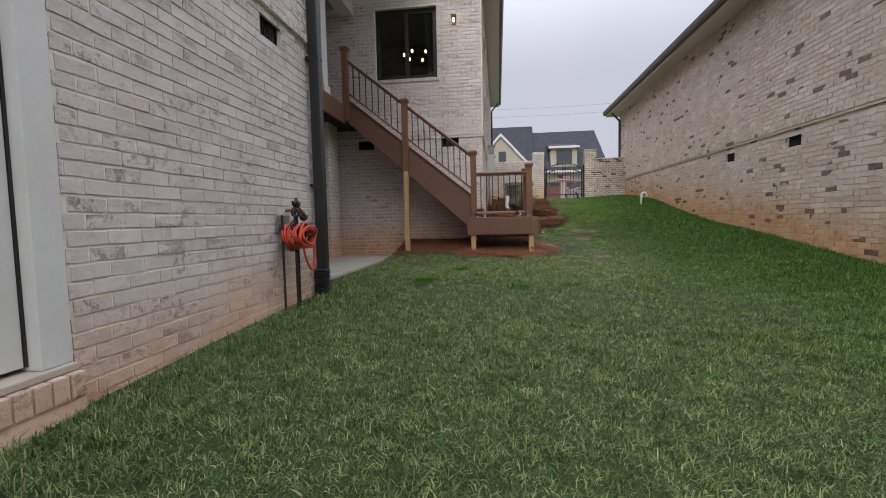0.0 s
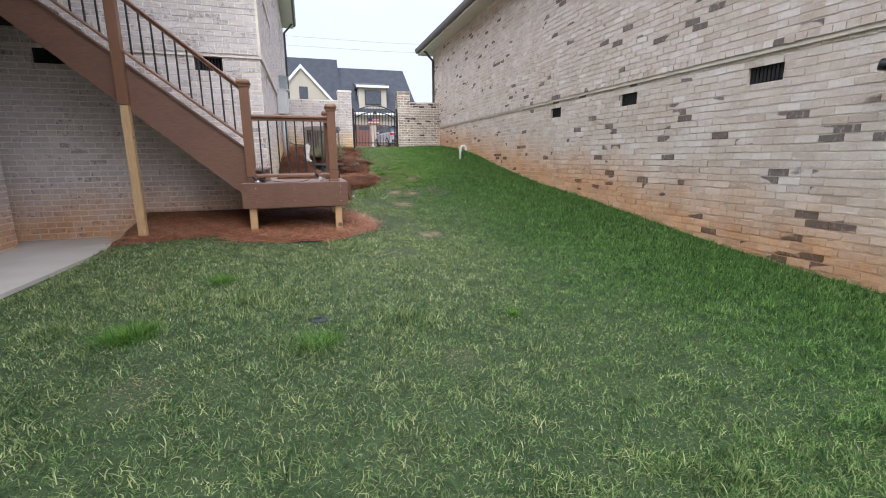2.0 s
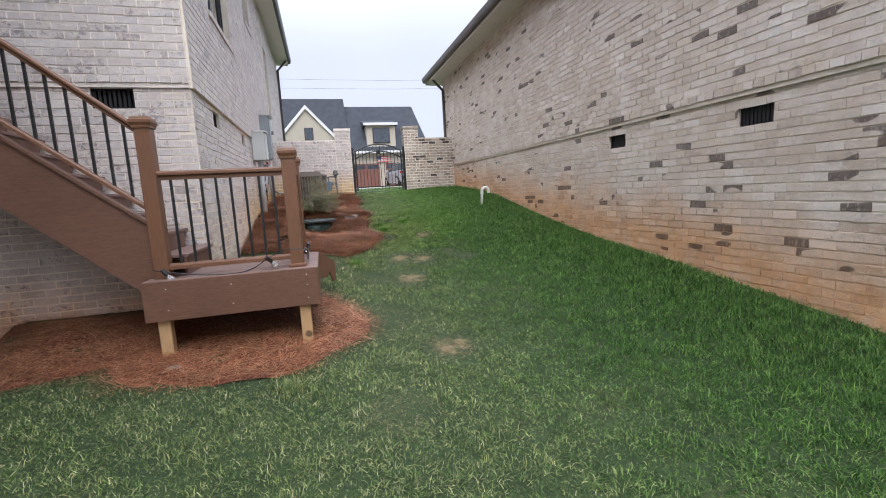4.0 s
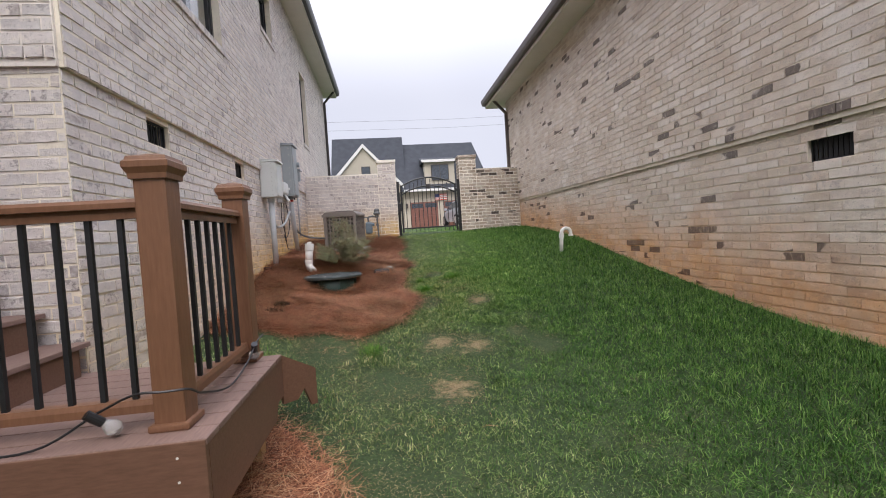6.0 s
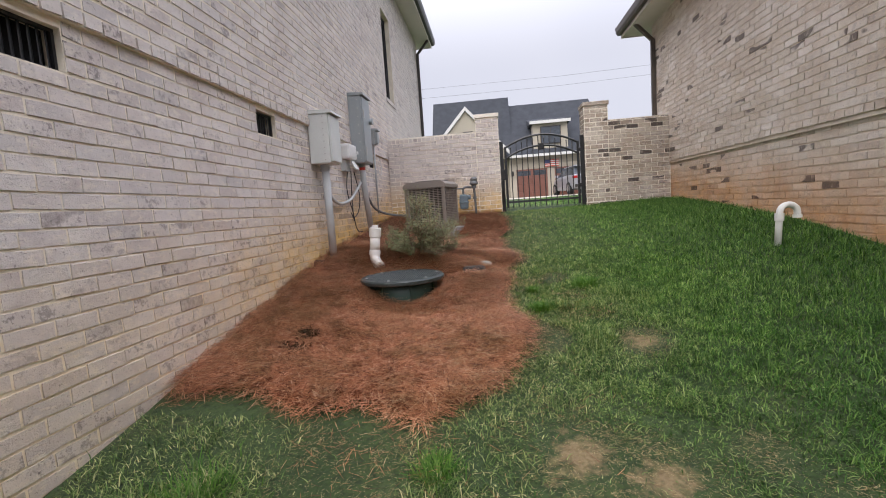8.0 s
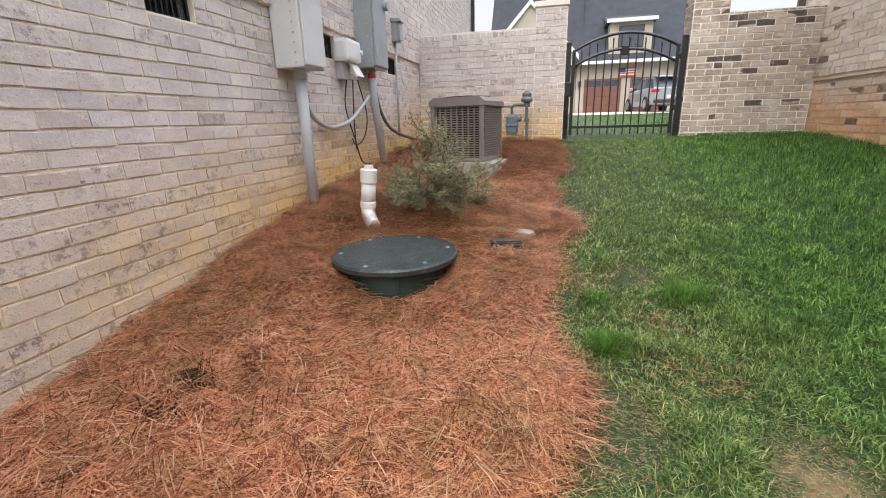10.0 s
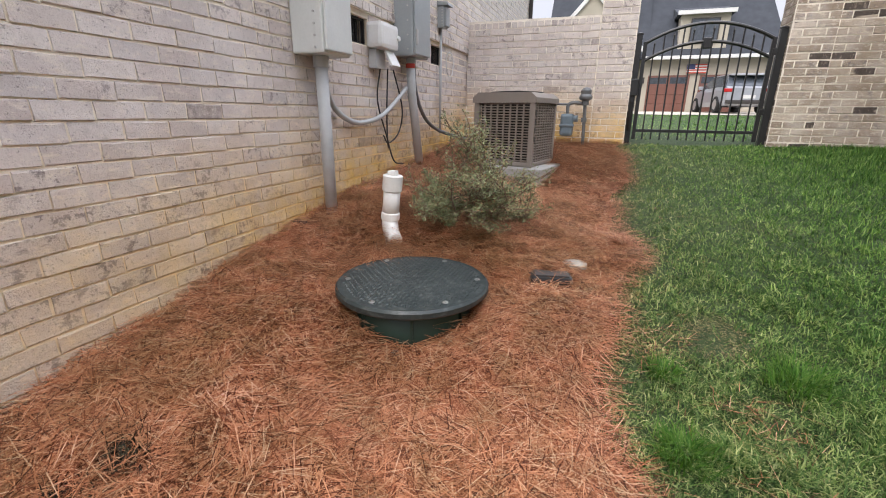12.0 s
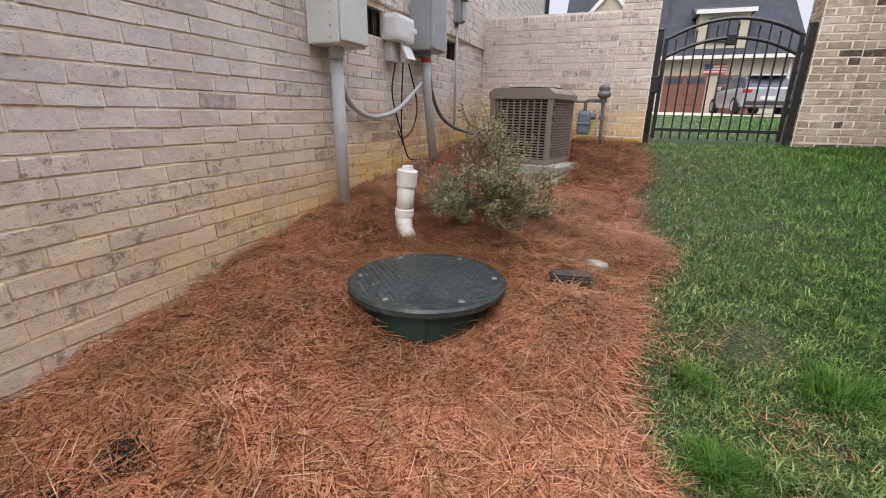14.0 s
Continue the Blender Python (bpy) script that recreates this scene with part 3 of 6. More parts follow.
# crawl-space vents
def wall_vent(x, y, z, rz, w, h, label):
    v = empty("wall_vent", x, y, z, label, "vent", "crawl-space vents", "", rz)
    bm = bmesh.new()
    for a in ((0, w, 0, 0.015), (0, w, h - 0.015, h), (0, 0.015, 0, h), (w - 0.015, w, 0, h)):
        add_box(bm, a[0], a[1], 0.035, 0.055, a[2], a[3])
    part("frame", bm, "black_metal", v)
    part("backing", box(0.0, w, 0.10, 0.11, 0, h), "dark_void", v)
    n = 9
    slat = mesh_of(box(-0.012, 0.012, -0.003, 0.003, 0.012, h - 0.012), "slat", "black_metal")
    for k in range(n):
        s = new("slat", slat)
        s.parent = v
        s.matrix_basis = pose((k + 0.5) * w / n, 0.055, 0, 0, 0, 35)
    return v


for a, b in side_vents:
    wall_vent(-0.3, 9.95 + a, 2.82, 90, b - a, 0.2, "black slatted crawl-space vent in a lime-washed brick wall")
for a, b in ((4.80, 5.18), (2.85, 3.22)):
    wall_vent(-6.0 + a, 9.952, 2.86, 0, b - a, 0.2, "black slatted crawl-space vent behind the stairs")
wall_vent(-1.92, 3.57, 2.80, 90, 0.35, 0.2, "black slatted crawl-space vent high in a brick wall")
for a, b in right_vents:
    wall_vent(4.9, 18.45 - a, 2.29, -90, b - a, 0.22, "black slatted crawl-space vent in a tan brick wall")


# ---- windows ----
pane_glass = Mat("pane_glass", 0.0, 0.0, (0.9, 0.92, 0.93))
pane_glass.b.inputs["Transmission Weight"].default_value = 1.0
pane_glass.b.inputs["IOR"].default_value = 1.45
MAT["pane_glass"] = pane_glass.m


def window(name, label, x, y, rz, w, z0, z1, casements, sill_m, frame_m="black_metal"):
    """A window in an opening w wide, of some casements, with a rowlock sill."""
    win = empty(name, x, y, 0, label, "window", "", "structure", rz)
    bm = bmesh.new()
    t, y0, y1 = 0.05, 0.06, 0.13
    for a in ((0, w, z0, z0 + t), (0, w, z1 - t, z1), (0, t, z0 + t, z1 - t), (w - t, w, z0 + t, z1 - t)):
        add_box(bm, a[0], a[1], y0, y1, a[2], a[3])
    part("window_frame", bm, frame_m, win)
    cw = (w - 2 * t) / casements
    for k in range(casements):
        a = t + k * cw
        bm = bmesh.new()
        s = 0.045
        for q in ((a, a + cw, z0 + t, z0 + t + s), (a, a + cw, z1 - t - s, z1 - t), (a, a + s, z0 + t + s, z1 - t - s), (a + cw - s, a + cw, z0 + t + s, z1 - t - s)):
            add_box(bm, q[0] + 0.002, q[1] - 0.002, y0 + 0.015, y1 - 0.015, q[2], q[3])
        sash = part("sash", bm, frame_m, win)
        p = part("pane", box(a + s - 0.005, a + cw - s + 0.005, 0.095, 0.099, z0 + t + s - 0.005, z1 - t - s + 0.005), "pane_glass", sash)
        p.visible_shadow = False
    bm = bmesh.new()
    n = max(1, round((w + 0.1) / 0.08))
    for k in range(n):
        a = -0.05 + k * (w + 0.1) / n
        add_box(bm, a + 0.004, a + (w + 0.1) / n - 0.004, -0.05, 0.058, z0 - 0.075, z0 - 0.003, 0.004)
    part("window_sill", bm, sill_m, win, "rowlock brick sill")
    return win


window("window_1", "two-casement black window above the stairs with lamps lit inside", -2.67, 9.952, 0, 1.40, 4.40, 5.95, 2, "brick_house")
window("window_2", "black two-casement window high on the brick side wall", -0.3, 11.25, 90, 1.48, 4.32, 5.9, 2, "brick_side")
window("window_3", "small high black window on the brick side wall", -0.3, 14.67, 90, 0.76, 5.5, 6.3, 1, "brick_side")
window("window_4", "tall narrow black window on the brick side wall", -0.3, 17.97, 90, 0.70, 4.3, 6.02, 1, "brick_side")
room_wall = speckled("room_wall", (0.05, 0.05, 0.05), (0.07, 0.068, 0.065), 0.8)
MAT["room_wall"] = room_wall
room = bmesh.new()
for a in ((-5.6, -0.62, 14.0, 14.1, 3.4, 6.7), (-5.6, -5.5, 10.26, 14.0, 3.4, 6.7), (-5.6, -0.62, 10.26, 14.0, 3.3, 3.4), (-5.6, -0.62, 10.26, 14.0, 6.7, 6.8)):
    add_box(room, *a)
tagged(part("wall_room", room, "room_wall"), "dim room seen through the window above the stairs", "room", "", "structure")
bulb = Mat("bulb_glow", 0.4, 0.0, (1, 0.8, 0.5))
bulb.b.inputs["Emission Color"].default_value, bulb.b.inputs["Emission Strength"].default_value = (1.0, 0.72, 0.4, 1), 5.0
MAT["bulb_glow"] = bulb.m
lamp = empty("chandelier", -1.95, 11.3, 6.7, "dark chandelier with small warm bulbs alight", "chandelier")
part("rod", tube([(0, 0, 0), (0, 0, -1.35)], 0.012, 8), "black_metal", lamp)
for k in range(6):
    a = k * math.pi / 3 + 0.3
    arm = part("arm", tube([(0, 0, -1.35), (0.28 * math.cos(a), 0.28 * math.sin(a), -1.42), (0.34 * math.cos(a), 0.34 * math.sin(a), -1.34)], 0.008, 6), "black_metal", lamp)
    part("bulb", lathe([(0, -1.34), (0.02, -1.33), (0.032, -1.30), (0.02, -1.265), (0, -1.255)], 10, 0.34 * math.cos(a), 0.34 * math.sin(a)), "bulb_glow", arm)
MAT["curtain"] = speckled("curtain", (0.30, 0.33, 0.35), (0.24, 0.27, 0.30), 0.9, 0, 6, 50)
bm = bmesh.new()
cols = [(-1.62 + 0.0085 * i, 10.38 + 0.03 * math.sin(i * 0.95)) for i in range(38)]
lo = [bm.verts.new((-1.62 + (x + 1.62) * 0.75 + 0.10, y, 4.0)) for x, y in cols]
hi = [bm.verts.new((x, y, 6.1)) for x, y in cols]
for i in range(37):
    bm.faces.new((lo[i], lo[i + 1], hi[i + 1], hi[i]))
bmesh.ops.solidify(bm, geom=bm.faces[:], thickness=0.004)
tagged(part("curtain", bm, "curtain", None, "", True), "grey-blue curtain hanging beside the window", "curtain")

# ---- the white door beside the start, and its step ----
door = empty("door_1", -1.92, 0.4, 0, "white panelled door in a white jamb, shut", "door", "", "structure", 90)
bm = bmesh.new()
add_box(bm, 1.22, 1.36, -0.01, 0.16, 0.62, 2.95, 0.006), add_box(bm, 0.0, 0.10, -0.01, 0.16, 0.62, 2.95, 0.006), add_box(bm, 0.10, 1.22, -0.01, 0.16, 2.83, 2.95, 0.006)
part("jamb", bm, "white_trim", door)
bm = box(0.11, 1.205, 0.06, 0.11, 0.64, 2.82, 0.004)
add_box(bm, 0.24, 1.06, 0.052, 0.062, 0.9, 1.35, 0.012), add_box(bm, 0.24, 1.06, 0.052, 0.062, 1.6, 2.6, 0.012)
part("door_leaf", bm, "white_trim", door)
part("weather_strip", box(1.206, 1.219, 0.055, 0.10, 0.64, 2.82), "black_metal", door)
part("threshold", box(0.0, 1.36, -0.04, 0.2, 0.585, 0.618, 0.006), "concrete", door)
sill = empty("door_sill", -1.92, 0.2, 0, "rowlock brick sill under the white door", "sill", "", "structure", 90)
for k in range(20):
    part("brick", box(k * 0.078 + 0.004, k * 0.078 + 0.074, -0.075, 0.06, 0.47, 0.582, 0.008), "brick_house", sill)
part("mortar_bed", box(0, 1.56, -0.062, 0.0, 0.0, 0.572), "mortar_house", sill)

# ---- covered patio and porch over it ----
tagged(part("patio", prism([(-6.0, 4.66), (-1.95, 4.66), (-2.33, 5.7), (-2.2, 9.95), (-6.0, 9.95)], "z", 0.2, 0.45), "concrete"), "pale concrete patio slab under the porch", "patio", "", "structure")
column = brick_wall("wall_column", "square lime-washed brick column carrying the porch", -4.0, 8.92, 0, 0.54, 0.3, 3.3, 0.54, "brick_house", "mortar_house", (), None, (0, 0.5, 0.5, 3.2))
brick_wall("wall_column_side", "side of the brick porch column", -3.458, 8.922, 90, 0.536, 0.3, 3.3, 0.05, "brick_house", "mortar_house")
porch = tagged(new("porch_deck"), "brown timber porch deck above the patio", "porch", "", "structure")
part("deck", box(-6.0, -3.14, 4.76, 9.94, 3.48, 3.66), "composite", porch)
part("ceiling_board", box(-5.99, -3.16, 4.77, 9.93, 3.30, 3.34), "dark_void", porch)
part("rim_board", box(-3.14, -3.09, 4.76, 9.0, 3.26, 3.63, 0.006), "composite", porch)
for k in range(9):
    part("joist", box(-5.98, -3.15, 4.9 + 0.55 * k, 4.94 + 0.55 * k, 3.345, 3.48), "composite", porch)
post = tagged(new("porch_post"), "white boxed porch post with moulded base", "post", "", "structure")
part("shaft", box(-3.44, -3.2, 8.10, 8.36, 3.66, 5.86, 0.008), "white_trim", post)
part("base_moulding", box(-3.47, -3.17, 8.07, 8.39, 3.66, 3.84, 0.012), "white_trim", post)
part("cap_moulding", box(-3.47, -3.17, 8.07, 8.39, 5.74, 5.86, 0.012), "white_trim", post)
beam = tagged(new("porch_beam"), "white boxed beam under the porch roof", "beam", "", "structure")
part("side", box(-3.46, -3.16, 4.76, 9.94, 5.86, 6.88, 0.006), "white_trim", beam)
part("cross", box(-6.0, -3.47, 9.60, 9.94, 5.86, 6.88, 0.006), "white_trim", beam)
tagged(part("frieze", box(-3.15, -0.34, 9.915, 9.948, 6.10, 6.5, 0.005), "soffit"), "pale frieze board above the window", "trim", "", "structure")
porch_rail = tagged(new("porch_railing"), "black iron porch railing with scroll panel", "railing")
part("top_rail", box(-3.33, -3.28, 4.78, 8.06, 4.60, 4.64, 0.004), "black_metal", porch_rail)
part("bottom_rail", box(-3.325, -3.285, 4.78, 8.06, 3.76, 3.79, 0.004), "black_metal", porch_rail)
for k in range(26):
    y = 4.9 + 0.12 * k
    part("baluster", tube([(-3.305, y, 3.66), (-3.305, y, 4.61)], 0.009, 6), "black_metal", porch_rail)
    if k % 2 == 0 and k < 25:
        for s in (1, -1):
            sp = [(-3.305, y + 0.06 + s * (0.045 - 0.03 * a / 9) * math.sin(a) * 0.9, 4.18 + s * (0.16 - 0.045 * math.cos(a) * (1 - a / 12))) for a in [0.6 * j for j in range(14)]]
            part("scroll", tube(sp, 0.006, 5), "black_metal", porch_rail)

# ---- stairs: flight, landing, rails ----
RISE, RUN = 0.188, 0.2265
stairs = tagged(new("staircase"), "brown composite deck stairs with black balusters leading to the porch", "staircase")
stairs.matrix_basis = pose(0, 0, 0)
DZ, DY0, DY1, DX0, DX1 = 1.25, 8.77, 9.93, -0.57, 0.82
landing = part("landing_frame", box(DX0, DX1 - 0.03, DY0 + 0.03, DY1, DZ - 0.26, DZ - 0.028), "composite", stairs, "brown rim-boarded landing")
part("rim_board", box(DX0 - 0.01, DX1, DY0, DY0 + 0.028, DZ - 0.34, DZ - 0.004, 0.004), "composite", landing)
part("rim_board", prism([(DY0 + 0.03, DZ - 0.34), (DY0 + 0.95, DZ - 0.34), (DY0 + 1.02, DZ - 0.26), (DY1, DZ - 0.26), (DY1, DZ - 0.006), (DY0 + 0.03, DZ - 0.006)], "x", DX1 - 0.028, DX1), "composite", landing)
part("skirt_end", prism([(0.0, 0.93), (0.10, 0.93), (0.15, 0.99), (0.20, 0.86), (0.24, 0.86), (0.24, 1.10), (0.0, 1.245)], "y", -0.014, 0.014), "composite", landing).matrix_basis = pose(DX1 - 0.012, DY1 + 0.01, 0, 0, 0, 42)
for x, z in ((-0.4, 1.18), (-0.4, 1.0), (0.1, 1.17), (0.1, 1.0), (0.72, 1.19), (0.72, 1.10), (0.72, 0.98)):
    part("screw", tube([(x, DY0 - 0.002, z), (x, DY0 + 0.004, z)], 0.005, 8), "pvc", landing)
nb = 9
for k in range(nb):
    y0 = DY0 + 0.004 + k * (DY1 - DY0) / nb
    part("board", box(DX0, DX1 + 0.004, y0, y0 + (DY1 - DY0) / nb - 0.005, DZ - 0.026, DZ, 0.004), "deck_board", landing)
for i, (x, y) in enumerate(((-0.46, 8.86), (0.68, 8.86), (0.68, 9.75), (-0.46, 9.75))):
    g = float(ground_z(x, y))
    part("leg", box(x - 0.047, x + 0.047, y - 0.047, y + 0.047, g - 0.1, DZ - 0.26, 0.005), "raw_wood", landing, "bare timber leg")
part("cross_beam", box(-0.5, 0.74, 9.3, 9.34, 0.84, 0.98), "composite", landing)
flight = part("stringer", prism([(-0.42, 1.25), (-0.42, 1.635), (-3.06, 3.755), (-3.14, 3.755), (-3.14, 3.37), (-0.58, 1.09), (-0.42, 1.02)], "y", 8.96, 9.0), "composite", stairs)
part("stringer", prism([(-0.42, 1.02), (-0.42, 1.30), (-3.14, 3.50), (-3.14, 3.30), (-0.60, 1.02)], "y", 9.86, 9.9), "composite", stairs)
part("stringer_cap", prism([(-0.42, 1.635), (-0.42, 1.665), (-3.06, 3.785), (-3.06, 3.755)], "y", 8.935, 9.02), "composite", stairs)
for k in range(12):
    x, z = -0.28 - RUN * k, DZ + RISE * (k + 1)
    part("tread", box(x - RUN - 0.02, x + 0.02, 9.005, 9.93, z - 0.028, z, 0.005), "deck_board", stairs)
    part("riser", box(x - 0.02, x, 9.005, 9.855, z - RISE, z - 0.03), "composite", stairs)


def post_sleeve(x, y, z0, z1, label="", w=0.058):
    p = part("post", box(x - w, x + w, y - w, y + w, z0, z1, 0.006), "composite_post", stairs, label)
    e = 0.02
    prof = [(w + 0.010, z1 - 0.055), (w + 0.012, z1 - 0.035), (w + 0.024, z1 - 0.012), (w + 0.024, z1 + 0.01), (w + 0.016, z1 + 0.016), (w + 0.012, z1 + 0.03), (0.02, z1 + 0.045)]
    bm = bmesh.new()
    rings = [[bm.verts.new((x + sx * r, y + sy * r, z)) for sx, sy in ((-1, -1), (1, -1), (1, 1), (-1, 1))] for r, z in prof]
    for a, b in zip(rings, rings[1:]):
        for i in range(4):
            bm.faces.new((a[i], a[(i + 1) % 4], b[(i + 1) % 4], b[i]))
    bm.faces.new(rings[-1]), bm.faces.new(rings[0][::-1])
    part("post_cap", bm, "composite_post", p)
    if label:
        part("base_trim", box(x - w - 0.018, x + w + 0.018, y - w - 0.018, y + w + 0.018, z0, z0 + 0.03, 0.01), "composite_post", p)
    return p


post_sleeve(-0.45, 8.945, 1.0, 2.56)
post_sleeve(0.650, 8.945, DZ, 2.28, "brown sleeved corner post with moulded cap")
post_sleeve(0.640, 9.87, DZ, 2.28, "brown sleeved post with moulded cap")
post_sleeve(-1.83, 8.93, 2.24, 3.65)
post_sleeve(-3.05, 8.93, 3.30, 4.75)
part("support_post", box(-1.878, -1.782, 8.885, 8.975, 0.40, 2.24, 0.005), "raw_wood", stairs, "bare timber support post")


def rail_run(a, b, z_low, z_high, n, level=True):
    """Rails between two posts with n black balusters; a and b are (x, y, z) at the deck line."""
    a, b = Vector(a), Vector(b)
    d = b - a
    flat = Vector((d.x, d.y, 0)).normalized()
    side = Vector((-flat.y, flat.x, 0))
    def bar(z, w, h):
        bm = bmesh.new()
        vs = [bm.verts.new(p + side * s + Vector((0, 0, z + t))) for p in (a, b) for s, t in ((-w, 0), (w, 0), (w, h * 0.6), (w * 0.75, h), (-w * 0.75, h), (-w, h * 0.6))]
        for i in range(6):
            bm.faces.new((vs[i], vs[(i + 1) % 6], vs[6 + (i + 1) % 6], vs[6 + i]))
        bm.faces.new(vs[:6][::-1]), bm.faces.new(vs[6:])
        return bm
    part("top_rail", bar(z_high, 0.042, 0.035), "composite_post", stairs)
    part("under_rail", bar(z_high - 0.04, 0.022, 0.04), "composite_post", stairs)
    part("bottom_rail", bar(z_low, 0.028, 0.05), "composite_post", stairs)
    for k in range(n):
        p = a + d * ((k + 0.5 + 0.25) / (n + 0.5))
        part("baluster", box(p.x - 0.0095, p.x + 0.0095, p.y - 0.0095, p.y + 0.0095, p.z + z_low + 0.03, p.z + z_high - 0.02), "black_metal", stairs)


rail_run((-0.392, 8.945, DZ), (0.592, 8.945, DZ), 0.07, 0.87, 8)
rail_run((0.648, 9.004, DZ), (0.640, 9.811, DZ), 0.07, 0.87, 7)
SL = (3.82 - 1.70) / (3.06 - 0.42)
rail_run((-1.772, 8.95, 1.735 + 1.352 * SL), (-0.508, 8.95, 1.735 + 0.088 * SL), 0.03, 0.70, 10)
rail_run((-2.99, 8.95, 1.735 + 2.57 * SL), (-1.888, 8.95, 1.735 + 1.468 * SL), 0.03, 0.70, 8)


# ---- things along the house wall ----
lid_mat = Mat("cover_green", 0.42)
lc = lid_mat.ramp(lid_mat.noise(6, 5), (0.3, (0.017, 0.026, 0.026)), (0.7, (0.034, 0.045, 0.045)))
lid_mat.color(lid_mat.mix(lid_mat.math("MULTIPLY", lid_mat.step(lid_mat.noise(30, 5), 0.5, 0.7), 0.4), lc, (0.14, 0.15, 0.14))).bump(lid_mat.noise(80, 3), 0.2, 0.003)
MAT["cover_green"] = lid_mat.m
MAT["riser_green"] = speckled("riser_green", (0.012, 0.035, 0.026), (0.02, 0.05, 0.038), 0.45, 0, 5, 40, 0.1)
MAT["steel"] = speckled("steel", (0.55, 0.55, 0.54), (0.45, 0.45, 0.44), 0.4, 0.8, 20, 90, 0.1)
MAT["box_light"] = speckled("box_light", (0.64, 0.66, 0.64), (0.58, 0.60, 0.58), 0.45, 0, 4, 60, 0.04)
MAT["box_grey"] = speckled("box_grey", (0.34, 0.37, 0.38), (0.29, 0.32, 0.33), 0.4, 0, 4, 60, 0.04)
MAT["box_white"] = speckled("box_white", (0.74, 0.75, 0.74), (0.68, 0.69, 0.68), 0.4, 0, 4, 60, 0.03)
MAT["conduit_grey"] = speckled("conduit_grey", (0.46, 0.475, 0.48), (0.39, 0.405, 0.41), 0.5, 0, 6, 60, 0.04)
MAT["red_tape"] = speckled("red_tape", (0.55, 0.05, 0.03), (0.45, 0.04, 0.03), 0.5)
MAT["ac_taupe"] = speckled("ac_taupe", (0.24, 0.21, 0.185), (0.20, 0.175, 0.155), 0.5, 0, 5, 60, 0.05)
MAT["gas_grey"] = speckled("gas_grey", (0.16, 0.21, 0.25), (0.12, 0.165, 0.20), 0.5, 0.1, 12, 70, 0.1)
MAT["pipe_grey"] = speckled("pipe_grey", (0.17, 0.18, 0.185), (0.12, 0.125, 0.13), 0.5, 0.2, 12, 70, 0.1)
MAT["cord_orange"] = speckled("cord_orange", (0.62, 0.075, 0.035), (0.50, 0.05, 0.025), 0.5, 0, 9, 60, 0.05)
MAT["brass"] = speckled("brass", (0.45, 0.30, 0.10), (0.35, 0.22, 0.07), 0.35, 0.9, 20, 80)
MAT["stone"] = speckled("stone", (0.42, 0.40, 0.35), (0.30, 0.28, 0.24), 0.9, 0, 20, 80, 0.4)

# round access cover
LX, LY, LZ, LR = 0.735, 13.48, 1.45, 0.405
cover = empty("access_cover", LX, LY, 0, "dark green round access cover with tread pattern on a riser", "access cover")
riser = part("riser", lathe([(0.0, 1.0), (0.335, 1.0), (0.33, LZ - 0.06), (0.315, LZ - 0.045), (0.0, LZ - 0.045)], 48), "riser_green", cover, "", True)
for k in range(16):
    a = 2 * math.pi * k / 16
    r = box(0.322, 0.345, -0.006, 0.006, 1.05, LZ - 0.05)
    r.transform(pose(0, 0, 0, 0, 0, math.degrees(a)))
    if k % 2:
        part("rib", r, "riser_green", riser)
    else:
        r.free()
disc = part("lid", lathe([(0.0, LZ - 0.045), (LR - 0.01, LZ - 0.045), (LR, LZ - 0.035), (LR, LZ - 0.012), (LR - 0.012, LZ), (LR - 0.03, LZ - 0.002), (0.0, LZ + 0.012)], 64), "cover_green", cover)
verts, faces = [], []
for i in range(-20, 21):
    for j in range(-20, 21):
        x, y = i * 0.021, j * 0.021
        r = math.hypot(x, y)
        if r > LR - 0.045:
            continue
        z = LZ + 0.0125 - 0.0145 * r / LR
        a = math.pi / 4 if (i + j) % 2 else -math.pi / 4
        c, s, n = math.cos(a), math.sin(a), len(verts)
        verts += [(x + c * u - s * v, y + s * u + c * v, z + w) for u, v, w in ((-0.009, 0, -0.001), (0, -0.0035, -0.001), (0.009, 0, -0.001), (0, 0.0035, -0.001), (0, 0, 0.004))]
        faces += [(n, n + 1, n + 4), (n + 1, n + 2, n + 4), (n + 2, n + 3, n + 4), (n + 3, n, n + 4)]
me = bpy.data.meshes.new("tread_pattern")
me.from_pydata(verts, [], faces)
me.materials.append(MAT["cover_green"])
tread = new("tread_pattern", me)
tread.parent = disc
tagged(tread, "", "", "", "stuff")
for k in range(6):
    a = 2 * math.pi * k / 6 + 0.35
    part("bolt", lathe([(0.0, LZ), (0.015, LZ), (0.015, LZ + 0.004), (0.008, LZ + 0.005), (0.008, LZ + 0.009), (0.0, LZ + 0.009)], 10, 0.345 * math.cos(a), 0.345 * math.sin(a)), "steel", disc, "steel bolt")

# white clean-out pipe
pvc = empty("drain_pipe", 0.30, 14.08, 0, "white plastic clean-out pipe with screw cap, leaning in pine straw", "pipe")
g = float(ground_z(0.3, 14.08))
lean = lambda h: (0.10 * h, 0.0, g + h)
part("elbow", tube(curve_points([(0.085, -0.10, g - 0.03), (0.045, -0.055, g + 0.0), (0.014, -0.015, g + 0.05), (0.011, 0.0, g + 0.11)], 6), 0.056, 24), "pvc", pvc, "", True)
part("hub", tube([lean(0.085), lean(0.095), lean(0.135), lean(0.142)], [0.058, 0.063, 0.063, 0.058], 24), "pvc", pvc)
part("barrel", tube([lean(0.12), lean(0.21), lean(0.31)], 0.0565, 24), "pvc", pvc, "", True)
part("adapter", tube([lean(0.285), lean(0.29), lean(0.385), lean(0.39)], [0.062, 0.066, 0.066, 0.060], 24), "pvc", pvc)
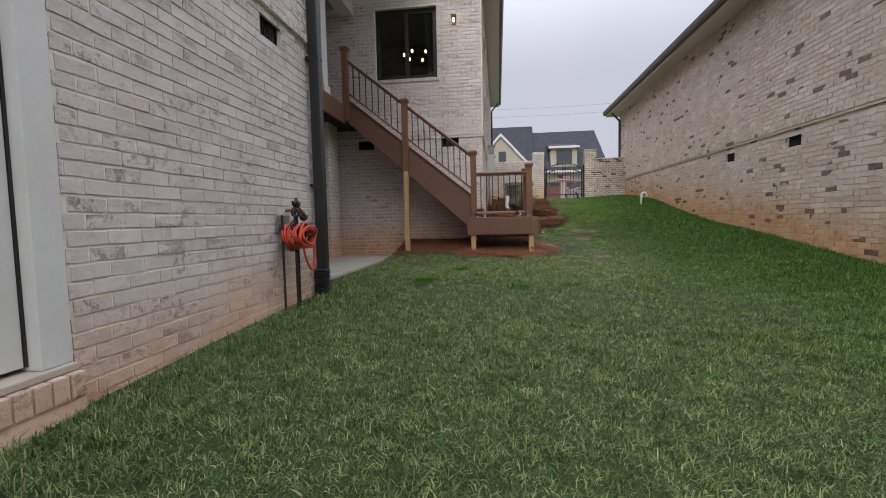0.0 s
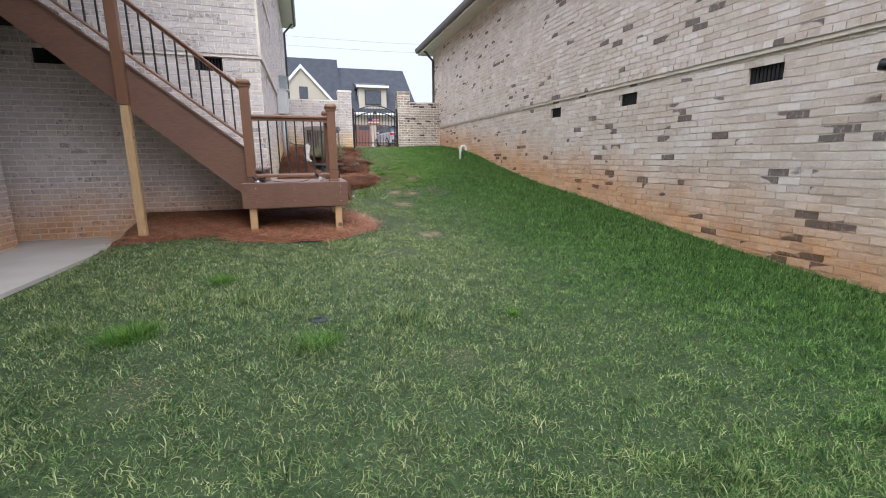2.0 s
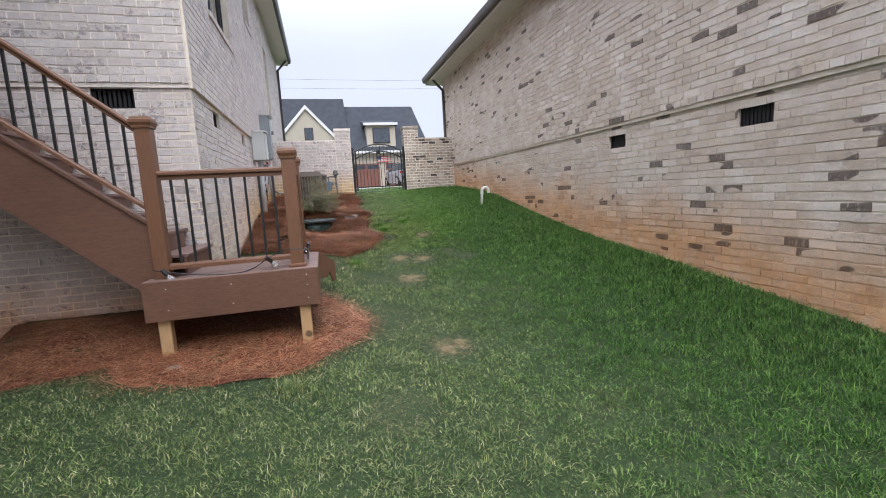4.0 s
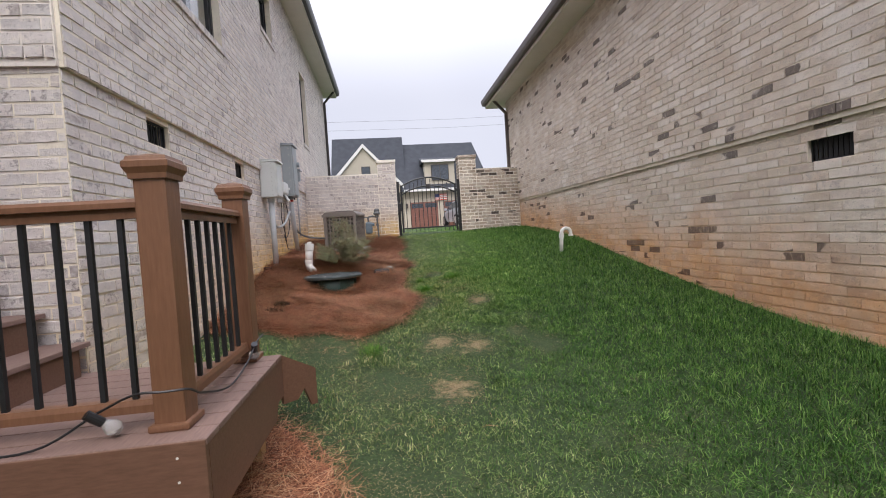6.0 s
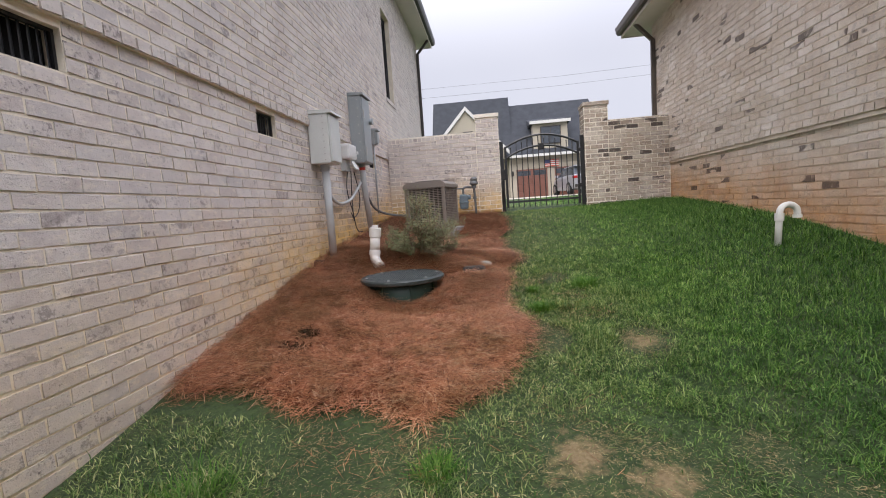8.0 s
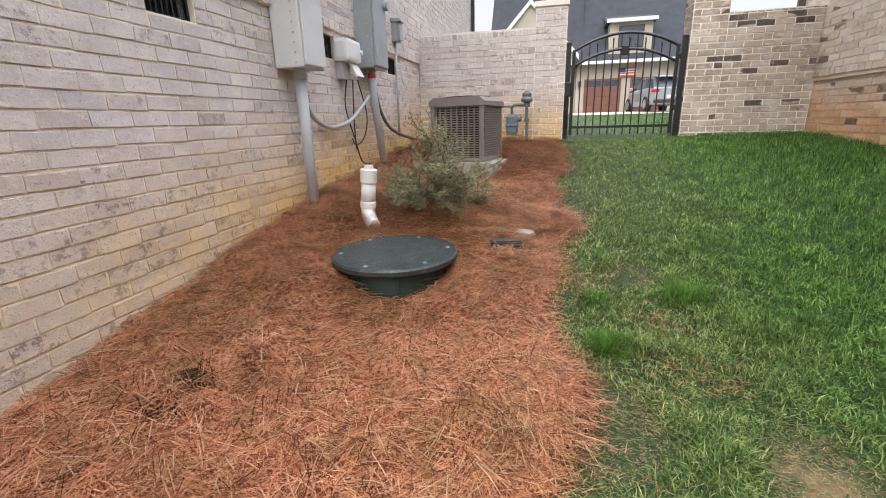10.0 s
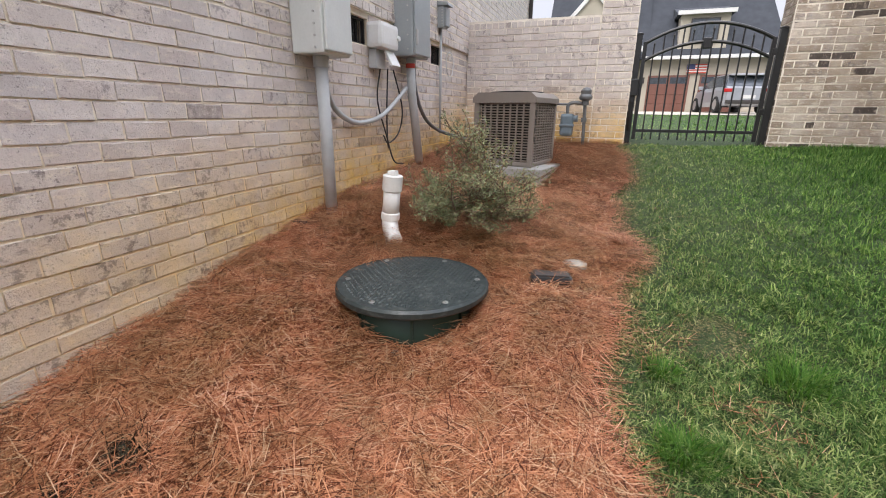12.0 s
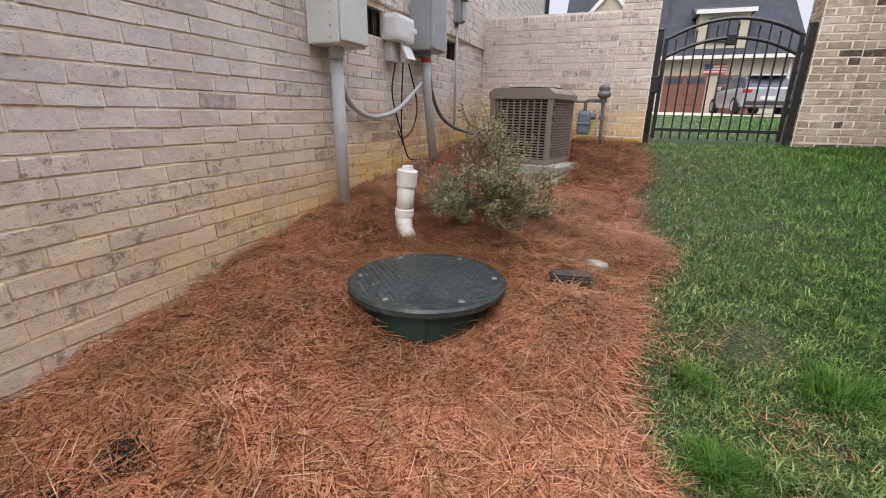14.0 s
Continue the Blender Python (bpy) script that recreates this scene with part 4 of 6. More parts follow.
part("plug", box(0.012, 0.066, -0.027, 0.027, g + 0.385, g + 0.42, 0.005), "pvc", pvc)

# candy-cane vent pipe in the lawn
cane = empty("vent_pipe", 4.23, 13.62, 0, "white candy-cane vent pipe standing in the lawn", "pipe")
g = float(ground_z(4.23, 13.62))
arc = [(0.075 - 0.075 * math.cos(a), 0, g + 0.29 + 0.075 * math.sin(a)) for a in [math.pi * k / 10 for k in range(11)]]
part("pipe", tube([(-0.02, 0, g - 0.1), (-0.004, 0, g + 0.2), *arc, (0.15, 0, g + 0.25)], 0.028, 16), "pvc", cane, "", True)
part("coupling", tube([(-0.002, 0, g + 0.22), (0.0, 0, g + 0.29)], 0.037, 16), "pvc", cane)
part("mouth", tube([(0.15, 0, g + 0.268), (0.15, 0, g + 0.242)], 0.037, 16), "pvc", cane)

# small outlet pipe at the tan wall
stub = empty("outlet_pipe", 4.84, 4.55, 0, "thin white condensate pipe bent out of the tan wall", "pipe")
part("pipe", tube(curve_points([(0.06, 0.0, 0.99), (0.0, 0.0, 0.99), (-0.02, 0.0, 0.96), (-0.022, 0.02, 0.62)], 5), 0.017, 10), "pvc", stub, "", True)
part("elbow", tube([(0.012, 0, 0.99), (-0.018, 0, 0.985), (-0.021, 0, 0.95)], 0.024, 10), "pvc", stub)

# security camera
seccam = empty("security_camera", 4.9, 4.62, 2.20, "black and white bullet security camera on the tan brick wall", "camera")
part("base", tube([(0.0, 0, -0.03), (-0.06, 0, -0.03)], [0.062, 0.055], 20), "black_metal", seccam, "", True)
part("arm", tube([(-0.05, 0, -0.03), (-0.12, 0.02, -0.01), (-0.15, 0.06, 0.03)], 0.022, 10), "black_metal", seccam)
part("housing", tube([(-0.15, -0.01, 0.02), (-0.19, 0.13, 0.05)], 0.042, 20), "box_white", seccam, "", True)
part("hood", tube([(-0.187, 0.12, 0.048), (-0.21, 0.23, 0.07)], [0.045, 0.046], 20), "black_metal", seccam, "", True)
part("lens", tube([(-0.205, 0.21, 0.067), (-0.212, 0.235, 0.071)], 0.022, 14), "box_grey", seccam)

# hose rack with orange cord
hx, hy = -1.79, 3.78
rack = empty("hose_rack", hx, hy, 0, "black wrought-iron hose stand before the brick wall", "hose stand")
for dx, dy in ((-0.06, -0.12), (0.0, 0.0), (-0.03, 0.11)):
    part("stake", tube([(dx, dy, float(ground_z(hx + dx, hy + dy)) - 0.1), (dx, dy, 1.30)], 0.011, 8), "black_metal", rack)
for k, (cy, cz, s) in enumerate(((-0.07, 1.32, 1), (0.03, 1.32, -1), (0.08, 1.18, 1), (0.16, 1.18, -1), (-0.10, 1.20, 1))):
    sp = [(0.03, cy + s * 0.048 * (1 - a / 11) * math.cos(a), cz + 0.048 * (1 - a / 11) * math.sin(a)) for a in [0.55 * j for j in range(16)]]
    part("scroll", tube(sp, 0.011, 6), "black_metal", rack)
for cy, cz in ((-0.02, 1.36), (0.12, 1.24)):
    for a in (0, 50, -50):
        r = lathe([(0, 0), (0.016, 0.03), (0.021, 0.055), (0.012, 0.085), (0, 0.10)], 8)
        r.transform(pose(0.03, cy, cz, a, 0, 0))
        part("finial", r, "black_metal", rack)
part("bracket", box(-0.05, 0.13, -0.07, 0.10, 1.10, 1.125, 0.006), "black_metal", rack)
part("back_plate", box(-0.11, -0.10, -0.13, 0.12, 1.16, 1.30, 0.004), "steel", rack)
part("spigot", tube(curve_points([(-0.11, 0.05, 1.34), (0.02, 0.05, 1.35), (0.05, 0.08, 1.32)], 4), 0.014, 8), "brass", rack, "brass tap")
hose = empty("garden_hose", hx + 0.04, hy, 0, "orange-red hose coiled in loops over the stand", "hose")
rnd = random.Random(5)
for k in range(13):
    ry, rz_ = 0.13 + rnd.uniform(-0.02, 0.025), 0.095 + rnd.uniform(-0.02, 0.02)
    cx = -0.09 + 0.016 * k
    loop = [(cx + 0.012 * math.sin(a * 2 + k), 0.0 + ry * math.cos(a), 1.115 + rz_ * math.sin(a) - 0.012 * (k % 3)) for a in [2 * math.pi * j / 22 for j in range(23)]]
    part("coil", tube(loop, 0.011, 6, None, False), "cord_orange", hose, "", True)
part("hanging_loop", tube(curve_points([(0.06, -0.08, 1.06), (0.08, -0.05, 0.90), (0.09, 0.04, 0.80), (0.09, 0.10, 0.92), (0.07, 0.12, 1.08)], 8), 0.011, 8), "cord_orange", hose, "", True)

# electrical boxes
def meter_box(name, label, x0, y0, y1, z0, z1, depth, material):
    b = empty(name, x0, y0, z0, label, "electrical box")
    w, h = y1 - y0, z1 - z0
    part("case", box(0.0, depth, 0, w, 0, h, 0.012), material, b)
    part("cover", box(depth + 0.001, depth + 0.022, 0.012, w - 0.012, 0.015, h - 0.015, 0.01), material, b)
    part("rain_hood", prism([(-0.002, h), (depth + 0.05, h), (depth + 0.04, h + 0.03), (-0.002, h + 0.045)], "y", -0.012, w + 0.012), material, b)
    for k in range(8):
        part("screw", tube([(depth * 0.75, -0.006, (k + 0.5) * h / 8), (depth * 0.75, 0.0, (k + 0.5) * h / 8)], 0.007, 8), "steel", b)
    return b


box_a = meter_box("meter_cabinet", "pale grey meter cabinet on the brick wall", -0.292, 13.98, 14.30, 2.65, 3.18, 0.23, "box_light")
box_b = meter_box("breaker_box", "tall dark grey breaker box on the brick wall", -0.292, 15.42, 15.80, 2.79, 3.72, 0.2, "box_grey")
part("knob", tube([(0.22, 0.33, 0.62), (0.27, 0.33, 0.62)], 0.045, 14), "box_grey", box_b)
part("latch", box(0.21, 0.235, 0.02, 0.05, 0.10, 0.22, 0.004), "steel", box_b)
part("latch", box(0.21, 0.235, 0.02, 0.05, 0.62, 0.74, 0.004), "steel", box_b)
box_c = meter_box("disconnect_box", "small grey disconnect box above the yard wall line", -0.292, 16.52, 16.66, 3.20, 3.42, 0.10, "box_grey")
tele = empty("telecom_box", -0.292, 14.92, 2.80, "rounded white telecom box with its lower flap hanging open", "telecom box")
part("case", box(0.0, 0.15, 0.0, 0.32, 0.0, 0.20, 0.035), "box_white", tele)
part("knob", tube([(0.15, 0.29, 0.10), (0.17, 0.29, 0.10)], 0.02, 12), "box_white", tele)
f = box(-0.01, 0.01, 0.0, 0.16, -0.14, 0.0, 0.004)
f.transform(pose(0.10, 0.13, -0.005, 0, -28, 0))
part("flap", f, "box_white", tele)
part("terminal_block", box(0.0, 0.07, 0.04, 0.2, -0.15, -0.002, 0.006), "conduit_grey", tele)


def conduit(name, label, path, r, material, sides=12):
    c = tagged(new(name), label, "conduit" if r > 0.012 else "cable")
    part("run", tube(path, r, sides), material, c, "", True)
    return c


ga, gb = float(ground_z(-0.2, 14.13)), float(ground_z(-0.2, 15.68))
ca = conduit("conduit", "thick grey conduit rising from pine straw to the meter cabinet", [(-0.19, 14.14, ga - 0.1), (-0.19, 14.13, 2.66)], 0.042, "conduit_grey", 16)
part("collar", tube([(-0.19, 14.13, 2.58), (-0.19, 14.13, 2.648)], 0.052, 16), "conduit_grey", ca)
cb = conduit("conduit", "grey conduit with a red tape band under the breaker box", [(-0.16, 15.74, gb - 0.1), (-0.19, 15.60, 2.5), (-0.19, 15.58, 2.79)], 0.042, "conduit_grey", 16)
part("tape", tube([(-0.19, 15.583, 2.70), (-0.19, 15.581, 2.74)], 0.0445, 16), "red_tape", cb, "red tape band")
conduit("conduit", "thin grey conduit below the disconnect box", [(-0.255, 16.59, 3.2), (-0.255, 16.57, 2.06)], 0.014, "conduit_grey")
conduit("cable", "thick grey cable sagging between the boxes", curve_points([(-0.21, 14.17, 2.5), (-0.24, 14.33, 2.33), (-0.24, 14.52, 2.24), (-0.24, 14.75, 2.22), (-0.22, 15.08, 2.29), (-0.22, 15.54, 2.52)], 6), 0.02, "conduit_grey")
conduit("cable", "dark flexible cable curving from the breaker box to the cooler", curve_points([(-0.22, 15.72, 2.79), (-0.24, 15.82, 2.50), (-0.24, 16.05, 2.25), (-0.22, 16.4, 2.11), (-0.05, 16.7, 2.02), (0.35, 16.75, 1.98)], 6), 0.019, "pipe_grey")
for pts in (((-0.25, 15.08, 2.66), (-0.26, 15.03, 2.40), (-0.24, 15.14, 2.10), (-0.25, 15.30, 1.86), (-0.22, 15.44, 1.82)), ((-0.24, 15.20, 2.66), (-0.25, 15.18, 2.30), (-0.25, 15.18, 2.04), (-0.26, 15.22, 1.98)),
            ((-0.22, 15.27, 2.66), (-0.22, 15.44, 2.34), (-0.24, 15.40, 2.12), (-0.25, 15.20, 2.03), (-0.26, 15.12, 2.10))):
    conduit("cable", "thin black telecom wire hanging loose on the brick wall", curve_points(pts, 8), 0.007, "black_metal", 6)
conduit("cable", "white cable loop hanging beside the thin conduit", [(-0.27, 16.95 + 0.13 * math.sin(a), 2.86 + 0.14 * math.cos(a)) for a in [2 * math.pi * k / 24 for k in range(25)]], 0.006, "box_white", 6)
conduit("drain_stub", "black drain pipe end poking out at the wall's foot", [(-0.29, 13.86, 1.56), (-0.2, 13.84, 1.55)], 0.05, "black_metal")

# air conditioner on its pad
ac = empty("air_conditioner", 0.69, 16.38, 0, "taupe outdoor air-conditioner with louvred sides on a grey pad", "air conditioner", "", "", -12)
AW, Z0, Z1 = 0.335, 1.775, 2.50
part("coil", box(-AW + 0.06, AW - 0.06, -AW + 0.06, AW - 0.06, Z0 + 0.02, Z1 - 0.1), "dark_void", ac, "dark coil behind the louvres")
part("base_pan", box(-AW, AW, -AW, AW, Z0, Z0 + 0.045, 0.012), "ac_taupe", ac)
part("top_cap", prism([(-AW - 0.012, Z1 - 0.10), (AW + 0.012, Z1 - 0.10), (AW + 0.012, Z1 - 0.05), (AW - 0.05, Z1), (-AW + 0.05, Z1), (-AW - 0.012, Z1 - 0.05)], "y", -AW - 0.012, AW + 0.012), "ac_taupe", ac)
part("fan_grille", lathe([(0.0, Z1 + 0.002), (0.27, Z1 + 0.002), (0.28, Z1 + 0.012), (0.0, Z1 + 0.03)], 24), "black_metal", ac)
for sx, sy in ((-1, -1), (1, -1), (1, 1), (-1, 1)):
    part("corner_post", box(sx * AW - (0.06 if sx > 0 else 0), sx * AW + (0.06 if sx < 0 else 0), sy * AW - (0.05 if sy > 0 else 0), sy * AW + (0.05 if sy < 0 else 0), Z0 + 0.03, Z1 - 0.09, 0.012), "ac_taupe", ac)
slat_m = mesh_of(box(-AW + 0.05, AW - 0.05, -0.008, 0.008, -0.0042, 0.0042), "louvre", "ac_taupe")
bar_m = mesh_of(box(-0.008, 0.008, -0.006, 0.006, Z0 + 0.04, Z1 - 0.095), "upright", "ac_taupe")
for side in range(4):
    m = pose(0, 0, 0, 0, 0, 90 * side) @ pose(0, -AW + 0.018, 0)
    for k in range(22):
        s = new("louvre", slat_m)
        s.parent, s.matrix_basis = ac, m @ pose(0, 0, Z0 + 0.06 + k * (Z1 - Z0 - 0.17) / 21, 18)
    for k in range(1, 8):
        s = new("upright", bar_m)
        s.parent, s.matrix_basis = ac, m @ pose(-AW + 0.05 + k * (2 * AW - 0.1) / 8, -0.004, 0)
for k in range(4):
    part("badge", box(AW + 0.001, AW + 0.004, -AW + 0.012, -AW + 0.04, Z1 - 0.22 - 0.085 * k, Z1 - 0.165 - 0.085 * k), "black_metal", ac, "dark maker's mark")
part("pipe_stub", tube([(-AW - 0.12, 0.1, Z1 - 0.16), (-AW + 0.02, 0.1, Z1 - 0.16)], 0.012, 8), "pipe_grey", ac)
pad = empty("equipment_pad", 0.74, 16.38, 0, "grey moulded equipment pad in pine straw", "pad", "", "", -12)
part("slab", box(-0.42, 0.42, -0.44, 0.42, 1.60, 1.773, 0.015), "pad_grey", pad)

# gas meter
gas = empty("gas_meter", 1.20, 17.42, 0, "blue-grey gas meter with regulator and riser at the yard wall", "gas meter")
g = float(ground_z(1.36, 17.42))
part("riser", tube([(0.16, 0, g - 0.1), (0.14, 0, 2.42)], 0.02, 10), "pipe_grey", gas)
part("valve", tube([(0.143, 0, 2.20), (0.143, 0, 2.25)], 0.034, 10), "pipe_grey", gas)
part("regulator", lathe([(0.0, 2.40), (0.045, 2.40), (0.04, 2.45), (0.075, 2.47), (0.08, 2.50), (0.06, 2.53), (0.065, 2.57), (0.04, 2.60), (0, 2.61)], 16, 0.14, 0), "pipe_grey", gas)
part("manifold", tube(curve_points([(0.12, 0, 2.42), (0.0, 0, 2.43), (-0.06, 0, 2.40), (-0.06, 0, 2.30)], 5), 0.021, 10), "pipe_grey", gas)
part("supply_line", tube([(-0.06, 0, 2.41), (-0.5, 0.02, 2.42), (-0.55, 0.05, 2.40)], 0.014, 8), "pipe_grey", gas)
part("meter_body", box(-0.135, 0.02, -0.09, 0.07, 2.03, 2.30, 0.035), "gas_grey", gas)
part("meter_band", box(-0.145, 0.03, -0.10, 0.08, 2.14, 2.17, 0.01), "gas_grey", gas)
part("index", tube([(0.0, -0.02, 2.24), (0.07, -0.03, 2.24)], 0.04, 14), "gas_grey", gas)

# iron gate
gate = empty("yard_gate", 1.88, 17.80, 0, "black iron yard gate with arched top, shut", "gate")
GW, GB = 1.50, float(ground_z(2.6, 17.8))
for x in (0.0, GW - 0.02):
    part("gate_post", box(x - 0.035, x + 0.035, -0.035, 0.035, GB - 0.2, 3.22, 0.005), "black_metal", gate)
    part("post_cap", lathe([(0.045, 3.22), (0.045, 3.235), (0.02, 3.245), (0.0, 3.25)], 12, x, 0), "black_metal", gate)
for x in (0.075, GW - 0.095):
    part("stile", box(x - 0.022, x + 0.022, -0.018, 0.018, GB + 0.05, 3.14, 0.004), "black_metal", gate)
arch = lambda x, z, rise: z + rise * (1 - ((x - GW / 2 + 0.01) / (GW / 2 - 0.08)) ** 2)
for z, rise in ((3.12, 0.20), (2.92, 0.20)):
    part("arched_rail", tube([(x, 0, arch(x, z, rise)) for x in np.linspace(0.075, GW - 0.095, 17)], 0.019, 8), "black_metal", gate)
part("bottom_rail", box(0.075, GW - 0.095, -0.014, 0.014, GB + 0.14, GB + 0.175, 0.003), "black_metal", gate)
for k in range(12):
    x = 0.075 + (k + 1) * (GW - 0.17) / 13
    tall = k % 2 == 1
    top = arch(x, 3.12, 0.20) if tall else arch(x, 2.92, 0.20) + 0.12
    part("picket", box(x - 0.008, x + 0.008, -0.008, 0.008, GB + 0.05, top), "black_metal", gate)
    if not tall:
        part("finial", lathe([(0.007, top), (0.014, top + 0.015), (0.0, top + 0.05)], 6, x, 0), "black_metal", gate)
part("medallion", box(GW / 2 - 0.055, GW / 2 + 0.035, -0.022, 0.022, arch(GW / 2, 2.92, 0.2) - 0.08, arch(GW / 2, 2.92, 0.2) + 0.04, 0.01), "black_metal", gate)
part("latch_box", box(-0.05, 0.06, -0.06, -0.02, 2.52, 2.72, 0.012), "black_metal", gate)
part("latch_lever", tube([(0.0, -0.05, 2.45), (0.0, -0.07, 2.30), (0.01, -0.05, 2.1)], 0.028, 8), "black_metal", gate)
for z in (2.3, 2.95):
    part("hinge", box(GW - 0.1, GW - 0.03, -0.028, 0.0, z, z + 0.07, 0.006), "black_metal", gate)

# shrub
MAT["twig"] = speckled("twig", (0.14, 0.09, 0.06), (0.20, 0.13, 0.09), 0.8, 0, 20)
leafy = Mat("shrub_leaf", 0.55)
leafy.color(leafy.ramp(leafy.piece(), (0.0, (0.10, 0.12, 0.05)), (0.35, (0.16, 0.19, 0.085)), (0.6, (0.21, 0.24, 0.11)), (0.8, (0.30, 0.32, 0.17)), (0.93, (0.26, 0.18, 0.08)), (1.0, (0.30, 0.16, 0.07))))
MAT["leaf"] = leafy.m
rnd = random.Random(11)
SX, SY = 0.74, 14.40
sg = float(ground_z(SX, SY))
shrub = empty("shrub", SX, SY, sg, "sparse small-leaved shrub with reddish tips in pine straw", "shrub")
lv, lf = [], []
twigs = bmesh.new()
def sprig(base, d, length, depth):
    pts, p, v = [Vector(base)], Vector(base), Vector(d).normalized()
    n = 5
    for i in range(n):
        v = (v + Vector((rnd.gauss(0, 0.22), rnd.gauss(0, 0.22), rnd.gauss(0.03, 0.15)))).normalized()
        p = p + v * length / n
        pts.append(p.copy())
    tube(pts, [0.006 * (1 - i / (n + 1)) * (0.6 ** depth) + 0.0012 for i in range(n + 1)], 4, twigs, False)
    for i in range(1, n + 1):
        if depth < 2:
            for _ in range(2 if depth == 0 else 2):
                if rnd.random() < 0.9:
                    side = (v + Vector((rnd.gauss(0, 0.8), rnd.gauss(0, 0.8), rnd.gauss(0.1, 0.5)))).normalized()
                    sprig(pts[i], side, length * rnd.uniform(0.35, 0.6), depth + 1)
        if depth >= 1:
            for _ in range(4):
                q = pts[i] + Vector((rnd.gauss(0, 0.014), rnd.gauss(0, 0.014), rnd.gauss(0, 0.014)))
                a = Vector((rnd.gauss(0, 1), rnd.gauss(0, 1), rnd.gauss(0.3, 0.7))).normalized()
                b = a.orthogonal().normalized()
                s = rnd.uniform(0.006, 0.013)
                m = len(lv)
                lv.extend([q, q + a * s + b * s * 0.38, q + a * s * 2.0, q + a * s - b * s * 0.38])
                lf.append((m, m + 1, m + 2, m + 3))
for k in range(15):
    a = 2 * math.pi * (k + rnd.uniform(-0.4, 0.4)) / 15
    out = rnd.uniform(0.15, 1.15)
    sprig((0.07 * math.cos(a), 0.07 * math.sin(a), 0.0), (out * math.cos(a) * 1.1, out * math.sin(a), rnd.uniform(0.35, 0.95)), rnd.uniform(0.30, 0.58) * (0.55 if math.cos(a) < -0.2 else 1.0), 0)
part("branch_work", twigs, "twig", shrub)
me = bpy.data.meshes.new("leaves")
me.from_pydata([tuple(v) for v in lv], [], lf)
me.materials.append(MAT["leaf"])
leaves = new("leaves", me)
leaves.parent = shrub
tagged(leaves, "", "", "", "stuff")

# small things in the straw
valve = empty("valve_box_cover", 1.42, 13.84, float(ground_z(1.42, 13.84)), "dark valve-box cover half buried in pine straw", "cover", "", "", 12)
part("rim", box(-0.115, 0.115, -0.06, 0.06, -0.02, 0.070, 0.02), "black_metal", valve)
part("lid", box(-0.095, 0.095, -0.045, 0.045, 0.071, 0.078, 0.004), "gutter_dark", valve)
disc_cap = empty("drain_cover", 0.29, 5.39, float(ground_z(0.29, 5.39)) - 0.014, "flat grey round drain cover sunk in the lawn", "drain cover")
part("lid", lathe([(0.0, -0.01), (0.062, -0.01), (0.066, 0.012), (0.060, 0.022), (0.0, 0.026)], 24), "shingle", disc_cap)
part("grip", box(-0.03, 0.03, -0.006, 0.006, 0.0265, 0.034, 0.002), "shingle", disc_cap)


def rock(x, y, r, flat, label, seed):
    bm = bmesh.new()
    bmesh.ops.create_icosphere(bm, subdivisions=2, radius=r)
    for v in bm.verts:
        n = noise.noise(v.co * (2.2 / r) + Vector((seed * 3.1, 0, 0)))
        v.co *= 1 + 0.35 * n
        v.co.z *= flat
    ob = tagged(part("stone", bm, "stone"), label, "stone")
    ob.matrix_basis = pose(x, y, float(ground_z(x, y)) + r * flat * 0.5 + 0.015, 0, 0, seed * 40)
    return ob


rock(1.53, 14.06, 0.075, 0.45, "flat pale stone lying on pine straw", 1)
rock(1.02, 13.26, 0.05, 0.5, "small reddish stone beside the round cover", 2)
rock(0.80, 13.12, 0.022, 0.8, "pale pebble at the foot of the riser", 3)
rock(-0.35, 8.55, 0.05, 0.5, "small stone at the edge of the bed", 4)

# string lights along the landing
clear = Mat("clear_bulb", 0.05, 0.0, (0.9, 0.9, 0.88))
clear.b.inputs["Transmission Weight"].default_value = 0.75
MAT["clear_bulb"] = clear.m
string = empty("string_lights", 0, 0, 0, "black string-light cord with clear bulbs along the landing rail", "string lights")
part("cord", tube(curve_points([(-0.50, 8.86, 1.34), (-0.43, 8.84, 1.32), (-0.1, 8.82, 1.263), (0.22, 8.81, 1.262), (0.42, 8.85, 1.36), (0.56, 8.83, 1.42), (0.665, 8.832, 1.42), (0.735, 8.87, 1.41), (0.745, 8.97, 1.36), (0.73, 9.3, 1.275), (0.72, 9.6, 1.30), (0.735, 9.75, 1.38), (0.742, 9.86, 1.40)], 6), 0.005, 6), "black_metal", string)
for x, y, z, tx, ty in ((-0.42, 8.83, 1.33, 0, -35), (0.40, 8.83, 1.36, 25, -40), (0.73, 9.72, 1.37, 40, 20)):
    m = pose(x, y, z, 180 + tx, ty, 0)
    s = tube([(0, 0, -0.01), (0, 0, 0.055)], 0.018, 10)
    s.transform(m)
    sock = part("socket", s, "black_metal", string)
    s = lathe([(0.013, 0.055), (0.018, 0.065), (0.030, 0.09), (0.030, 0.105), (0.015, 0.125), (0.0, 0.128)], 14)
    s.transform(m)
    part("bulb", s, "clear_bulb", sock, "clear unlit bulb", True)

# wall lantern, alight
lantern = empty("wall_lantern", -0.88, 9.93, 5.58, "small wall lantern alight on the brick wall", "lantern")
part("back_plate", box(-0.05, 0.05, -0.02, 0.0, -0.09, 0.12, 0.006), "gutter_bronze", lantern)
part("cage", box(-0.055, 0.055, -0.13, -0.022, 0.08, 0.10, 0.004), "gutter_bronze", lantern)
part("bulb", lathe([(0, -0.05), (0.018, -0.045), (0.026, -0.02), (0.02, 0.03), (0, 0.05)], 12, 0, -0.075), "bulb_glow", lantern)

